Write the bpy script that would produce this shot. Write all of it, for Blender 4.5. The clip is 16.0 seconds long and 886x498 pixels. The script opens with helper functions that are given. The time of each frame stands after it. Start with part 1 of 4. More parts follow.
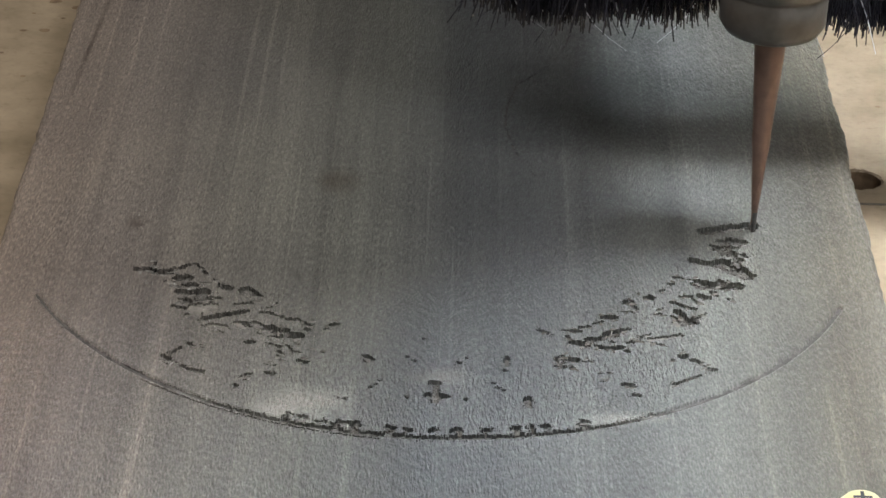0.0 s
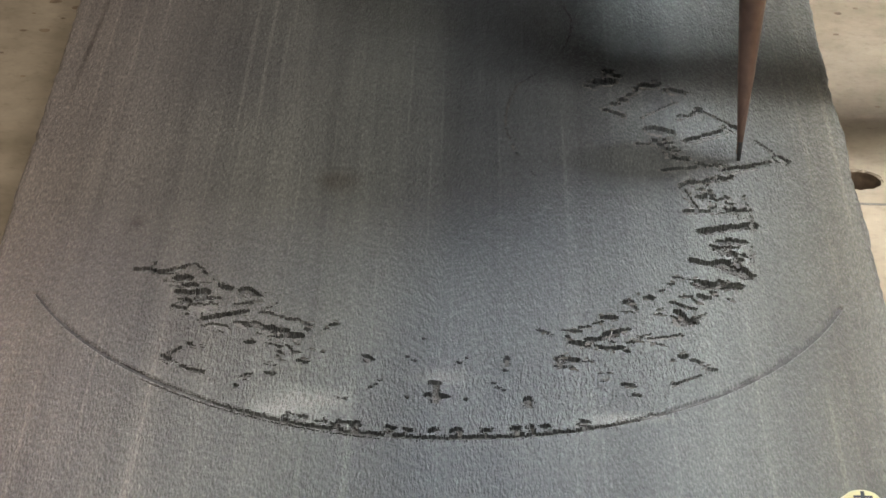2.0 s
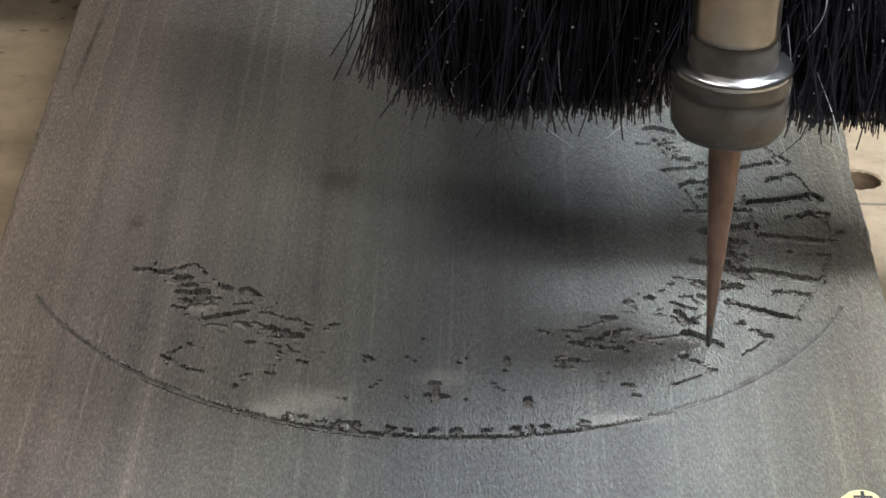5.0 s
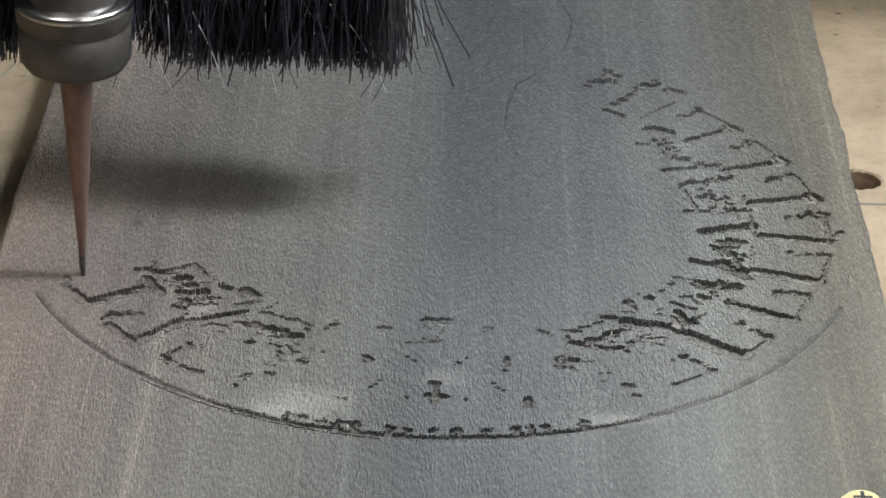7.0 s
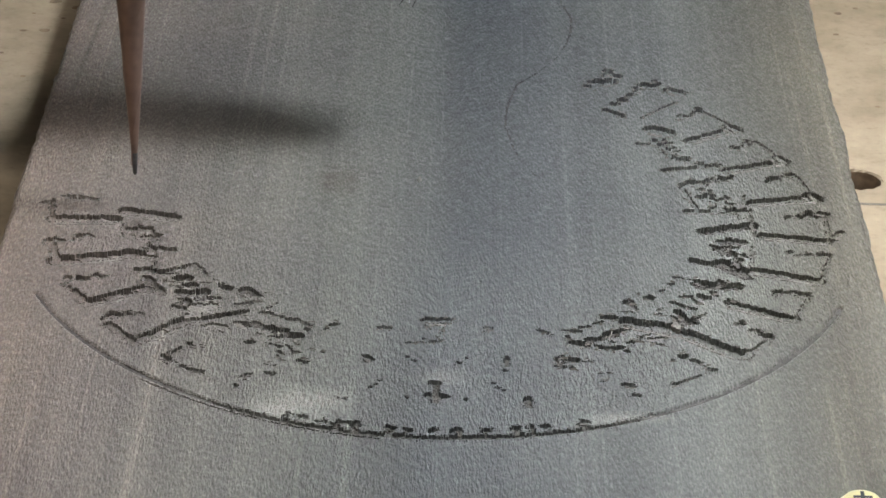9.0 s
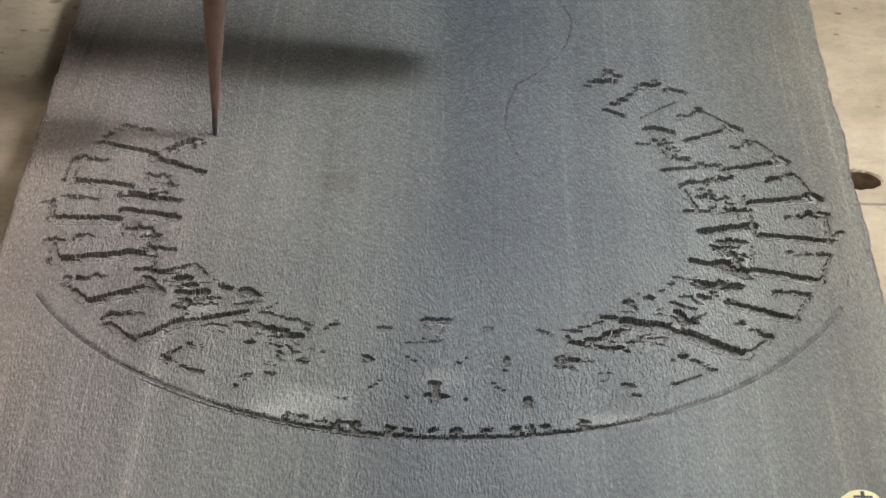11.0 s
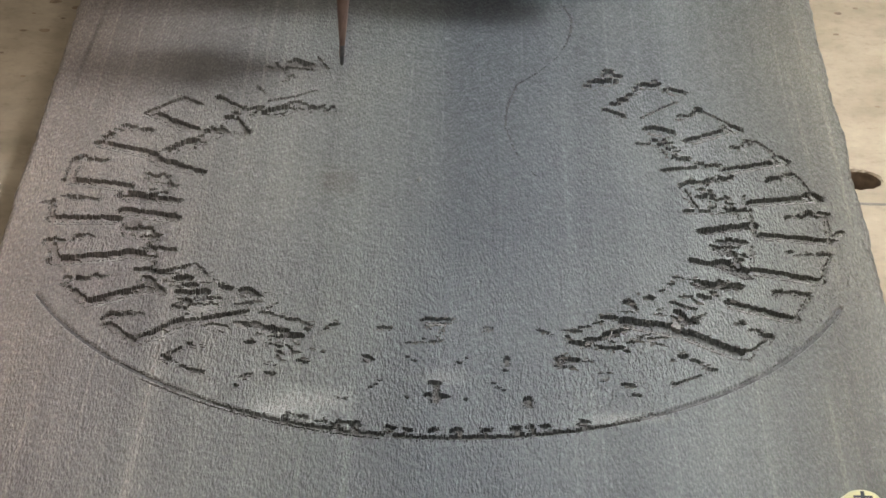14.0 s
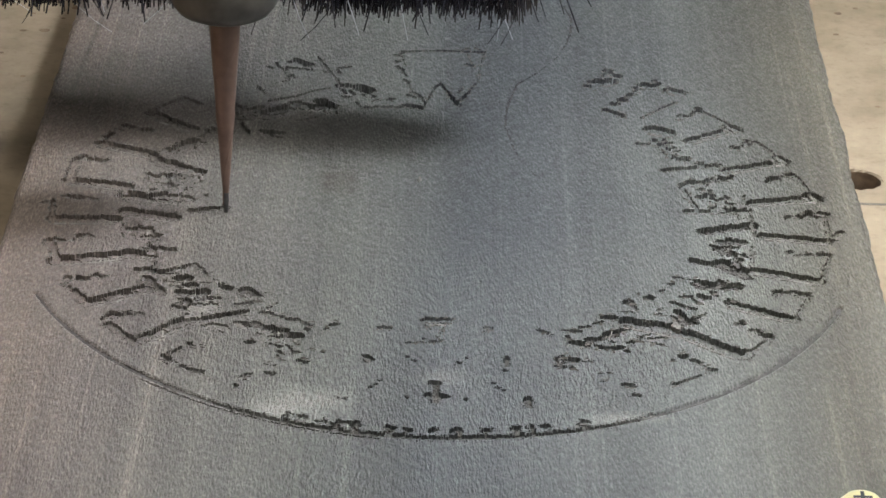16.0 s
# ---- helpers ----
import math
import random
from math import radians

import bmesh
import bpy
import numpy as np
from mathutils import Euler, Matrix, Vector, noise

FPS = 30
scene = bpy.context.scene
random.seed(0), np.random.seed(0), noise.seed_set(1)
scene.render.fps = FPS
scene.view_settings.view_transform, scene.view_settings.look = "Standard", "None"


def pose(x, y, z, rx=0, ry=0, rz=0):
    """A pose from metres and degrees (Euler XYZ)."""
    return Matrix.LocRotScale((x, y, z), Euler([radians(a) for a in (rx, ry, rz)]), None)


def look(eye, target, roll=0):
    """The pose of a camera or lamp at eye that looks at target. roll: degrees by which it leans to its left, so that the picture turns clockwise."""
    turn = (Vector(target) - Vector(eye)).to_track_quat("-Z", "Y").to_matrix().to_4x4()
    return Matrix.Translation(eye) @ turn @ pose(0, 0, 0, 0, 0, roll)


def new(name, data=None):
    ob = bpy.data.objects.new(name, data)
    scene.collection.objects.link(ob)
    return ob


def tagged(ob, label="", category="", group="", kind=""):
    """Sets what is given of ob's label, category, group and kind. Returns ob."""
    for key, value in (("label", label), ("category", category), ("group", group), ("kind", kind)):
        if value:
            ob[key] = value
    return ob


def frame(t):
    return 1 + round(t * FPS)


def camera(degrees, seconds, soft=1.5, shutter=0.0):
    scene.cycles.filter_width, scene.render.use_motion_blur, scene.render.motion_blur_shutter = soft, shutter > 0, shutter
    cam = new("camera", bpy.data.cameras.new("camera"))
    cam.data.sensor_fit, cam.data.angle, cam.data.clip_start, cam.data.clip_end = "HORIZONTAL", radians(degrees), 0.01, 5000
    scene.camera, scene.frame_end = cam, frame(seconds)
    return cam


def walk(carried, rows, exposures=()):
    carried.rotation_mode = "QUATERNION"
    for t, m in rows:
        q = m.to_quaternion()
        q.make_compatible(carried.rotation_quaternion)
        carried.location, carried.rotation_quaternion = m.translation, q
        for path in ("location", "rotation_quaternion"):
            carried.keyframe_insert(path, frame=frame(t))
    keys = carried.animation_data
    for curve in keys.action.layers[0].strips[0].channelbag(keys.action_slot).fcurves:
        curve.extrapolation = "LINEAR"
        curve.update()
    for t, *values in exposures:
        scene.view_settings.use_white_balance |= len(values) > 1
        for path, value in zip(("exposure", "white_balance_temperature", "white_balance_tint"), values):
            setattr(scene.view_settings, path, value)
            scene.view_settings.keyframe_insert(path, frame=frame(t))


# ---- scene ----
MM = 0.001
SECONDS = 16.0
rng = random.Random(7)
nrng = np.random.default_rng(11)

# ---- camera ----
cam = camera(18.18, SECONDS, soft=1.5)
EYE = (0.0, -0.4507, 0.2386)
walk(cam, [(0.0, look(EYE, (0, 0, 0), 2.0)), (SECONDS, look(EYE, (0, 0, 0), 2.0))],
     [(0.0, 0.38), (0.5, 0.26), (1.0, 0.12), (1.5, 0.05), (2.0, 0.15), (2.5, 0.3), (3.0, 0.42), (3.5, 0.5), (4.2, 0.5), (5.3, 0.3), (6.3, 0.08), (7.0, 0.0), (SECONDS, 0.0)])

# ---- world and lamps ----
world = bpy.data.worlds.new("workshop_air")
scene.world = world
world.use_nodes = True
world.node_tree.nodes["Background"].inputs[0].default_value = (0.9, 0.95, 1.0, 1)
world.node_tree.nodes["Background"].inputs[1].default_value = 0.05


def area_lamp(name, eye, target, size, watts, colour):
    data = bpy.data.lights.new(name, "AREA")
    data.shape, data.size, data.energy, data.color = "DISK", size, watts, colour
    ob = new(name, data)
    ob.matrix_world = look(eye, target)
    return ob


def bar_lamp(name, eye, target, length, width, watts, colour):
    ob = area_lamp(name, eye, target, length, watts, colour)
    ob.data.shape, ob.data.size_y = "RECTANGLE", width
    return ob


# added fill lights, no known source: overhead, front right and front left
bar_lamp("overhead_fill", (0, -0.04, 0.42), (0, -0.03, 0), 0.46, 0.02, 0.9, (1.0, 0.94, 0.86))
area_lamp("front_fill", (0.42, -0.62, 0.72), (0, -0.02, 0), 0.24, 3.0, (1.0, 0.98, 0.95))
area_lamp("left_fill", (-0.4, -0.5, 1.3), (0, 0.05, 0), 0.6, 5.5, (1.0, 0.96, 0.9))


# ---- materials ----
def material(name, rough=0.6, metal=0.0):
    m = bpy.data.materials.new(name)
    m.use_nodes = True
    bsdf = m.node_tree.nodes["Principled BSDF"]
    bsdf.inputs["Roughness"].default_value = rough
    bsdf.inputs["Metallic"].default_value = metal
    return m, m.node_tree, bsdf


def mapped(tree, scale):
    co = tree.nodes.new("ShaderNodeTexCoord")
    mp = tree.nodes.new("ShaderNodeMapping")
    mp.inputs["Scale"].default_value = scale
    tree.links.new(co.outputs["Object"], mp.inputs["Vector"])
    return mp.outputs["Vector"]


def grain(tree, scale, detail=3.0, rough=0.55, size=1.0):
    n = tree.nodes.new("ShaderNodeTexNoise")
    n.inputs["Scale"].default_value = size
    n.inputs["Detail"].default_value = detail
    n.inputs["Roughness"].default_value = rough
    tree.links.new(mapped(tree, scale), n.inputs["Vector"])
    return n.outputs["Fac"]


def ramp(tree, fac, stops):
    r = tree.nodes.new("ShaderNodeValToRGB")
    el = r.color_ramp.elements
    while len(el) < len(stops):
        el.new(0.5)
    for e, (p, c) in zip(el, stops):
        e.position, e.color = p, (*c, 1)
    tree.links.new(fac, r.inputs["Fac"])
    return r.outputs["Color"]


def mixed(tree, kind, fac, a, b):
    x = tree.nodes.new("ShaderNodeMix")
    x.data_type, x.blend_type = "RGBA", kind
    for slot, v in ((0, fac), (6, a), (7, b)):
        if isinstance(v, bpy.types.NodeSocket):
            tree.links.new(v, x.inputs[slot])
        else:
            x.inputs[slot].default_value = v if slot == 0 else (*v, 1)
    return x.outputs[2]


def bumped(tree, bsdf, layers):
    last = None
    for height, strength, distance in layers:
        b = tree.nodes.new("ShaderNodeBump")
        b.inputs["Strength"].default_value = strength
        b.inputs["Distance"].default_value = distance
        tree.links.new(height, b.inputs["Height"])
        if last:
            tree.links.new(last, b.inputs["Normal"])
        last = b.outputs["Normal"]
    tree.links.new(last, bsdf.inputs["Normal"])


def blot(tree, x, y, rx, ry, turn, most):
    """How much of a mark lies on the wood: an uneven patch round (x, y), in millimetres."""
    co = tree.nodes.new("ShaderNodeTexCoord")
    ragged = tree.nodes.new("ShaderNodeTexNoise")
    ragged.noise_dimensions = "3D"
    ragged.inputs["Scale"].default_value = 160
    ragged.inputs["Detail"].default_value = 3
    tree.links.new(co.outputs["Object"], ragged.inputs["Vector"])
    mp = tree.nodes.new("ShaderNodeMapping")
    mp.vector_type = "TEXTURE"
    mp.inputs["Location"].default_value = (x * MM, y * MM, 0)
    mp.inputs["Rotation"].default_value = (0, 0, radians(turn))
    mp.inputs["Scale"].default_value = (rx * MM, ry * MM, 1)
    tree.links.new(co.outputs["Object"], mp.inputs["Vector"])
    far = tree.nodes.new("ShaderNodeVectorMath")
    far.operation = "LENGTH"
    tree.links.new(mp.outputs["Vector"], far.inputs[0])
    both = tree.nodes.new("ShaderNodeMath")
    both.operation = "MULTIPLY_ADD"
    both.inputs[1].default_value = 1.1
    tree.links.new(ragged.outputs["Fac"], both.inputs[0])
    tree.links.new(far.outputs["Value"], both.inputs[2])
    fade = tree.nodes.new("ShaderNodeMapRange")
    fade.inputs["From Min"].default_value, fade.inputs["From Max"].default_value = 0.7, 1.5
    fade.inputs["To Min"].default_value, fade.inputs["To Max"].default_value = most, 0.0
    tree.links.new(both.outputs[0], fade.inputs["Value"])
    return fade.outputs[0]


def walnut():
    m, t, b = material("weathered_walnut", 0.55)
    # growth bands across the board: pinker along one edge, a dark blue-grey streak in the middle;
    # the pale warm left edge also has light from the left painted in
    co = t.nodes.new("ShaderNodeTexCoord")
    sep = t.nodes.new("ShaderNodeSeparateXYZ")
    t.links.new(co.outputs["Object"], sep.inputs[0])
    wobble = t.nodes.new("ShaderNodeMath")
    wobble.operation = "MULTIPLY_ADD"
    wobble.inputs[1].default_value = 0.03
    t.links.new(grain(t, (9, 5, 9), 3, 0.5), wobble.inputs[0])
    t.links.new(sep.outputs["X"], wobble.inputs[2])
    across = t.nodes.new("ShaderNodeMapRange")
    across.inputs["From Min"].default_value = -0.067
    across.inputs["From Max"].default_value = 0.097
    t.links.new(wobble.outputs[0], across.inputs["Value"])
    bands = ramp(t, across.outputs[0], [(0.0, (0.173, 0.140, 0.119)), (0.13, (0.130, 0.114, 0.104)), (0.26, (0.103, 0.099, 0.091)), (0.40, (0.089, 0.092, 0.086)),
                                        (0.52, (0.055, 0.060, 0.065)), (0.60, (0.061, 0.066, 0.071)), (0.78, (0.093, 0.098, 0.095)), (0.88, (0.084, 0.083, 0.073)), (0.94, (0.082, 0.076, 0.062)), (1.0, (0.112, 0.105, 0.088))])
    streaks = ramp(t, grain(t, (240, 3.0, 60), 4, 0.6), [(0.3, (0.74, 0.74, 0.75)), (0.5, (1, 1, 1)), (0.72, (1.22, 1.21, 1.18))])
    col = mixed(t, "MULTIPLY", 0.85, bands, streaks)
    broad = ramp(t, grain(t, (75, 1.6, 40), 3, 0.55), [(0.32, (0.78, 0.78, 0.79)), (0.5, (1, 1, 1)), (0.7, (1.2, 1.2, 1.19))])
    col = mixed(t, "MULTIPLY", 0.7, col, broad)
    hairs = ramp(t, grain(t, (800, 7.0, 100), 2, 0.45), [(0.63, (1, 1, 1)), (0.66, (1.5, 1.49, 1.45))])
    col = mixed(t, "MULTIPLY", 0.7, col, hairs)
    # fine grain; its brightest flecks are glints painted into the colour
    fine = ramp(t, grain(t, (3000, 640, 900), 1.5, 0.5), [(0.34, (0.6, 0.6, 0.61)), (0.52, (1, 1, 1)), (0.68, (1.8, 1.8, 1.76))])
    col = mixed(t, "MULTIPLY", 0.62, col, fine)
    stain = ramp(t, grain(t, (26, 18, 20), 3, 0.5), [(0.35, (0.82, 0.82, 0.84)), (0.65, (1.1, 1.1, 1.07))])
    col = mixed(t, "MULTIPLY", 0.8, col, stain)
    # old dark marks in the wood, and pale dust rubbed into it beside the border line
    for x, y, rx, ry, turn, colour, most in ((-20.5, 26.6, 6, 8, 0, (0.045, 0.036, 0.026), 0.5), (-57.3, 6.1, 2.6, 3.4, 0, (0.04, 0.03, 0.026), 0.6), (-75.9, 90, 0.9, 34, -2, (0.045, 0.034, 0.028), 0.7),
                                             (-22.5, -56.2, 10, 7.5, 4, (0.30, 0.30, 0.28), 0.36), (-27.5, -59.5, 5, 3, -20, (0.30, 0.30, 0.28), 0.4), (31, -58, 9, 2.6, 8, (0.30, 0.30, 0.28), 0.35),
                                             (1.0, -46.5, 7, 4, 0, (0.22, 0.215, 0.21), 0.3)):
        col = mixed(t, "MIX", blot(t, x, y, rx, ry, turn, most), col, colour)
    t.links.new(col, b.inputs["Base Color"])
    t.links.new(ramp(t, grain(t, (900, 200, 900), 2), [(0.3, (0.34, 0.34, 0.34)), (0.7, (0.56, 0.56, 0.56))]), b.inputs["Roughness"])
    bumped(t, b, [(grain(t, (2700, 640, 900), 1.5, 0.5), 1.0, 0.00038), (grain(t, (1100, 330, 500), 2, 0.5), 1.0, 0.00034)])
    return m


def fibreboard():
    m, t, b = material("fibreboard", 0.75)
    base = ramp(t, grain(t, (45, 45, 45), 5, 0.65), [(0.3, (0.165, 0.126, 0.080)), (0.5, (0.23, 0.18, 0.122)), (0.7, (0.30, 0.238, 0.165))])
    flecks = ramp(t, grain(t, (420, 420, 420), 3, 0.65), [(0.26, (0.78, 0.75, 0.7)), (0.45, (1, 1, 1)), (0.75, (1.1, 1.09, 1.07))])
    col = mixed(t, "MULTIPLY", 0.8, base, flecks)
    specks = ramp(t, grain(t, (160, 160, 160), 2, 0.4), [(0.76, (1, 1, 1)), (0.82, (0.5, 0.45, 0.4))])
    t.links.new(mixed(t, "MULTIPLY", 0.9, col, specks), b.inputs["Base Color"])
    bumped(t, b, [(grain(t, (700, 700, 700), 3), 0.4, 0.0002)])
    return m


def plain(name, colour, rough, metal=0.0, vary=0.15, size=300, bump=0.0):
    m, t, b = material(name, rough, metal)
    lo, hi = [c * (1 - vary) for c in colour], [min(1, c * (1 + vary)) for c in colour]
    f = grain(t, (size, size, size), 3)
    t.links.new(ramp(t, f, [(0.35, lo), (0.65, hi)]), b.inputs["Base Color"])
    if bump:
        bumped(t, b, [(grain(t, (size * 3, size * 3, size * 3), 2), bump, 0.0002)])
    return m


WALNUT = walnut()
MDF = fibreboard()
STEEL = plain("turned_steel", (0.38, 0.36, 0.33), 0.3, 1.0, 0.12, 150, 0.1)
NUT_STEEL = plain("dusty_nut_steel", (0.115, 0.106, 0.097), 0.42, 0.75, 0.2, 200, 0.2)
CHROME = plain("chrome_edge", (0.42, 0.42, 0.43), 0.24, 1.0, 0.05)
COPPER = plain("copper_coating", (0.215, 0.14, 0.112), 0.45, 0.6, 0.15, 250, 0.15)
CARBIDE = plain("bare_carbide", (0.12, 0.115, 0.115), 0.4, 0.8, 0.2, 700)
BRISTLE = plain("black_nylon", (0.02, 0.02, 0.026), 0.2, 0.0, 0.4, 90)
PALE_BRISTLE = plain("worn_nylon", (0.42, 0.42, 0.44), 0.35, 0.0, 0.2, 90)
RUBBER = plain("black_plastic", (0.02, 0.02, 0.022), 0.5, 0.0, 0.3, 80)
BRASS = plain("yellow_zinc", (0.80, 0.74, 0.42), 0.3, 0.5, 0.12, 300, 0.1)
DARK = plain("screw_recess_shade", (0.02, 0.02, 0.025), 0.7, 0.0, 0.3)
DUST = plain("pale_wood_dust", (0.30, 0.28, 0.26), 0.95, 0.0, 0.3, 900, 0.5)
DRILLED = plain("dark_brown_fibreboard", (0.15, 0.10, 0.06), 0.85, 0.0, 0.3, 400, 0.4)
CHIP = plain("torn_walnut_fibre", (0.175, 0.168, 0.158), 0.9, 0.0, 0.35, 700, 0.5)
INK = plain("pencil_line", (0.10, 0.085, 0.07), 0.9, 0.0, 0.3, 400)
PLASTER = plain("painted_plaster", (0.55, 0.55, 0.54), 0.8, 0.0, 0.08, 3, 0.2)
# groove floor: darker than new wood, with the groove's shade in the colour
SHADED_CUT = plain("shaded_cut_walnut", (0.055, 0.053, 0.049), 0.75, 0.0, 0.5, 420, 0.6)
FRESH = plain("freshly_cut_walnut", (0.135, 0.128, 0.117), 0.8, 0.0, 0.35, 500, 0.6)


def glowing(name, colour, strength):
    m, t, b = material(name, 0.4)
    b.inputs["Emission Color"].default_value = (*colour, 1)
    b.inputs["Emission Strength"].default_value = strength
    return m


LED = glowing("white_led", (0.90, 0.96, 1.0), 129)
CONCRETE = plain("concrete", (0.25, 0.25, 0.24), 0.85, 0.0, 0.2, 6, 0.3)


# ---- mesh helpers ----
def mesh_object(name, verts, faces, mat, parent=None, label="", smooth=False):
    """Links a mesh given in millimetres."""
    me = bpy.data.meshes.new(name)
    v = np.asarray(verts, dtype=float) * MM
    me.from_pydata(v.tolist(), [], faces)
    me.materials.append(mat)
    if smooth:
        me.polygons.foreach_set("use_smooth", [True] * len(me.polygons))
    me.update()
    ob = new(name, me)
    if parent:
        ob.parent = parent
    if label:
        ob["label"] = label
    return ob


def part(name, bm, mat, parent, label="", smooth=False):
    """Links a bmesh, in millimetres, as one mesh under a thing."""
    bmesh.ops.scale(bm, vec=(MM, MM, MM), verts=bm.verts)
    bmesh.ops.recalc_face_normals(bm, faces=bm.faces)
    me = bpy.data.meshes.new(name)
    bm.to_mesh(me)
    bm.free()
    me.materials.append(mat)
    if smooth:
        for p in me.polygons:
            p.use_smooth = True
    ob = new(name, me)
    if parent:
        ob.parent = parent
    if label:
        ob["label"] = label
    return ob


def lathe(profile, seg=48):
    """A bmesh turned round z from (radius, height) pairs."""
    bm = bmesh.new()
    rings = []
    for r, z in profile:
        if r < 1e-6:
            rings.append([bm.verts.new((0, 0, z))])
        else:
            rings.append([bm.verts.new((r * math.cos(a), r * math.sin(a), z)) for a in (2 * math.pi * i / seg for i in range(seg))])
    for a, b in zip(rings, rings[1:]):
        for i in range(seg):
            j = (i + 1) % seg
            loop = [a[i % len(a)], a[j % len(a)], b[j % len(b)], b[i % len(b)]]
            loop = [v for k, v in enumerate(loop) if v not in loop[:k]]
            if len(loop) > 2:
                bm.faces.new(loop)
    return bm


def block(x0, x1, y0, y1, z0, z1, bevel=0.0):
    bm = bmesh.new()
    bmesh.ops.create_cube(bm, size=1)
    for v in bm.verts:
        v.co = Vector(((x0 + x1) / 2 + v.co.x * (x1 - x0), (y0 + y1) / 2 + v.co.y * (y1 - y0), (z0 + z1) / 2 + v.co.z * (z1 - z0)))
    if bevel:
        bmesh.ops.bevel(bm, geom=bm.edges[:], offset=bevel, segments=2, affect="EDGES")
    return bm


# ---- the workshop round the machine ----
def room():
    walls = (("wall_north", -2000, 2000, 2000, 2100, -900, 1500), ("wall_south", -2000, 2000, -2100, -2000, -900, 1500),
             ("wall_east", 2000, 2100, -2100, 2100, -900, 1500), ("wall_west", -2100, -2000, -2100, 2100, -900, 1500))
    for name, *box in walls:
        tagged(part(name, block(*box), PLASTER, None), "plain painted workshop wall", "wall", kind="structure")
    tagged(part("ceiling", block(-2100, 2100, -2100, 2100, 1500, 1600), PLASTER, None), "plain painted workshop ceiling", "ceiling", kind="structure")
    tagged(part("floor", block(-2100, 2100, -2100, 2100, -1000, -900), CONCRETE, None), "bare concrete workshop floor", "floor", kind="structure")
    tagged(part("machine_bed", block(-380, 380, -420, 560, -899, -34, 4), CONCRETE, None), "heavy base under the fibreboard bed", "machine base", kind="structure")


BED = -12.0      # top of the fibreboard
HOLE = (85.0, 59.6, 4.7)


def spoilboard():
    """The fibreboard bed, with a round hole through it beside the board."""
    bm = bmesh.new()
    hx, hy, hr = HOLE
    seg = 32
    outer, inner, low = [], [], []
    for i in range(seg):
        a = 2 * math.pi * (i + 0.5) / seg
        c, s = math.cos(a), math.sin(a)
        k = 10 / max(abs(c), abs(s))
        outer.append(bm.verts.new((hx + k * c, hy + k * s, BED)))
        inner.append(bm.verts.new((hx + hr * c * rng.uniform(0.93, 1.09), hy + hr * s * rng.uniform(0.93, 1.09), BED)))
        low.append(bm.verts.new((hx + hr * 0.93 * c, hy + hr * 0.93 * s, BED - 0.5)))
    lining = bmesh.new()
    rim_low = [lining.verts.new(v.co) for v in low]
    deep = [lining.verts.new((v.co.x, v.co.y, BED - 21.5)) for v in low]
    for i in range(seg):
        j = (i + 1) % seg
        bm.faces.new((outer[i], outer[j], inner[j], inner[i]))
        bm.faces.new((inner[i], inner[j], low[j], low[i]))
        lining.faces.new((rim_low[i], rim_low[j], deep[j], deep[i]))
    lining.faces.new(deep)
    xs, ys = [-360, hx - 10, hx + 10, 360], [-400, hy - 10, hy + 10, 540]
    for ix in range(3):
        for iy in range(3):
            if ix == 1 and iy == 1:
                continue
            q = [(xs[ix], ys[iy]), (xs[ix + 1], ys[iy]), (xs[ix + 1], ys[iy + 1]), (xs[ix], ys[iy + 1])]
            bm.faces.new([bm.verts.new((x, y, BED)) for x, y in q])
    rim = [(-360, -400), (360, -400), (360, 540), (-360, 540)]
    for (ax, ay), (bx, by) in zip(rim, rim[1:] + rim[:1]):
        bm.faces.new([bm.verts.new(p) for p in ((ax, ay, BED), (bx, by, BED), (bx, by, BED - 21.9), (ax, ay, BED - 21.9))])
    bmesh.ops.remove_doubles(bm, verts=bm.verts, dist=0.01)
    bed = tagged(part("spoilboard", bm, MDF, None), "pale tan fibreboard machine bed with small pits", "machine bed", kind="structure")
    part("hole_lining", lining, DRILLED, bed, "dark drilled sides of the hole")
    part("pencil_line", block(82.6, 118, 47.9, 48.9, BED + 0.004, BED + 0.03), INK, bed, "dark straight line drawn on the bed")
    # pits: thin discs in a darker brown than the bed
    for x, y, r in ((90.0, 146.8, 0.9), (-85.9, 134.5, 1.0), (-91.2, 137.7, 1.2), (-91.1, 121.0, 1.0), (-96.0, 120.6, 0.7), (94.6, 150.2, 0.6),
                    (-92.4, 96.0, 0.5), (-99.0, 108.0, 0.5), (93.1, 95.5, 0.5), (88.2, 134.4, 0.6), (-88.0, 128.2, 0.45), (-95.0, 130.5, 0.4)):
        pit = lathe([(0, 0.03), (r * 0.7, 0.03), (r, 0.004)], 10)
        for v in pit.verts:
            v.co.x *= rng.uniform(0.9, 1.5)
            v.co += Vector((x, y, BED))
        part("pit", pit, DRILLED, bed)


# ---- the carved board ----
LEFT, RIGHT, NEAR, FAR, THICK = -82.0, 80.2, -150.0, 200.0, 12.0
GX = np.concatenate([np.linspace(-80.2, -76.4, 5), np.arange(-76, 76, 0.27), np.linspace(76.3, 78.8, 4)])
GY = np.concatenate([np.linspace(-149, -73, 20), np.arange(-72, 116, 0.36), np.linspace(117, 199, 22)])
NX, NY = len(GX), len(GY)
VX, VY = np.meshgrid(GX, GY, indexing="ij")
inside = (VX > -75.8) & (VX < 75.6) & (VY > -71.5) & (VY < 115)
VX = VX + inside * nrng.uniform(-0.085, 0.085, VX.shape)
VY = VY + inside * nrng.uniform(-0.11, 0.11, VY.shape)
VZ = nrng.normal(0, 0.012, VX.shape) * inside
CX = (VX[:-1, :-1] + VX[1:, 1:]) / 2
CY = (VY[:-1, :-1] + VY[1:, 1:]) / 2


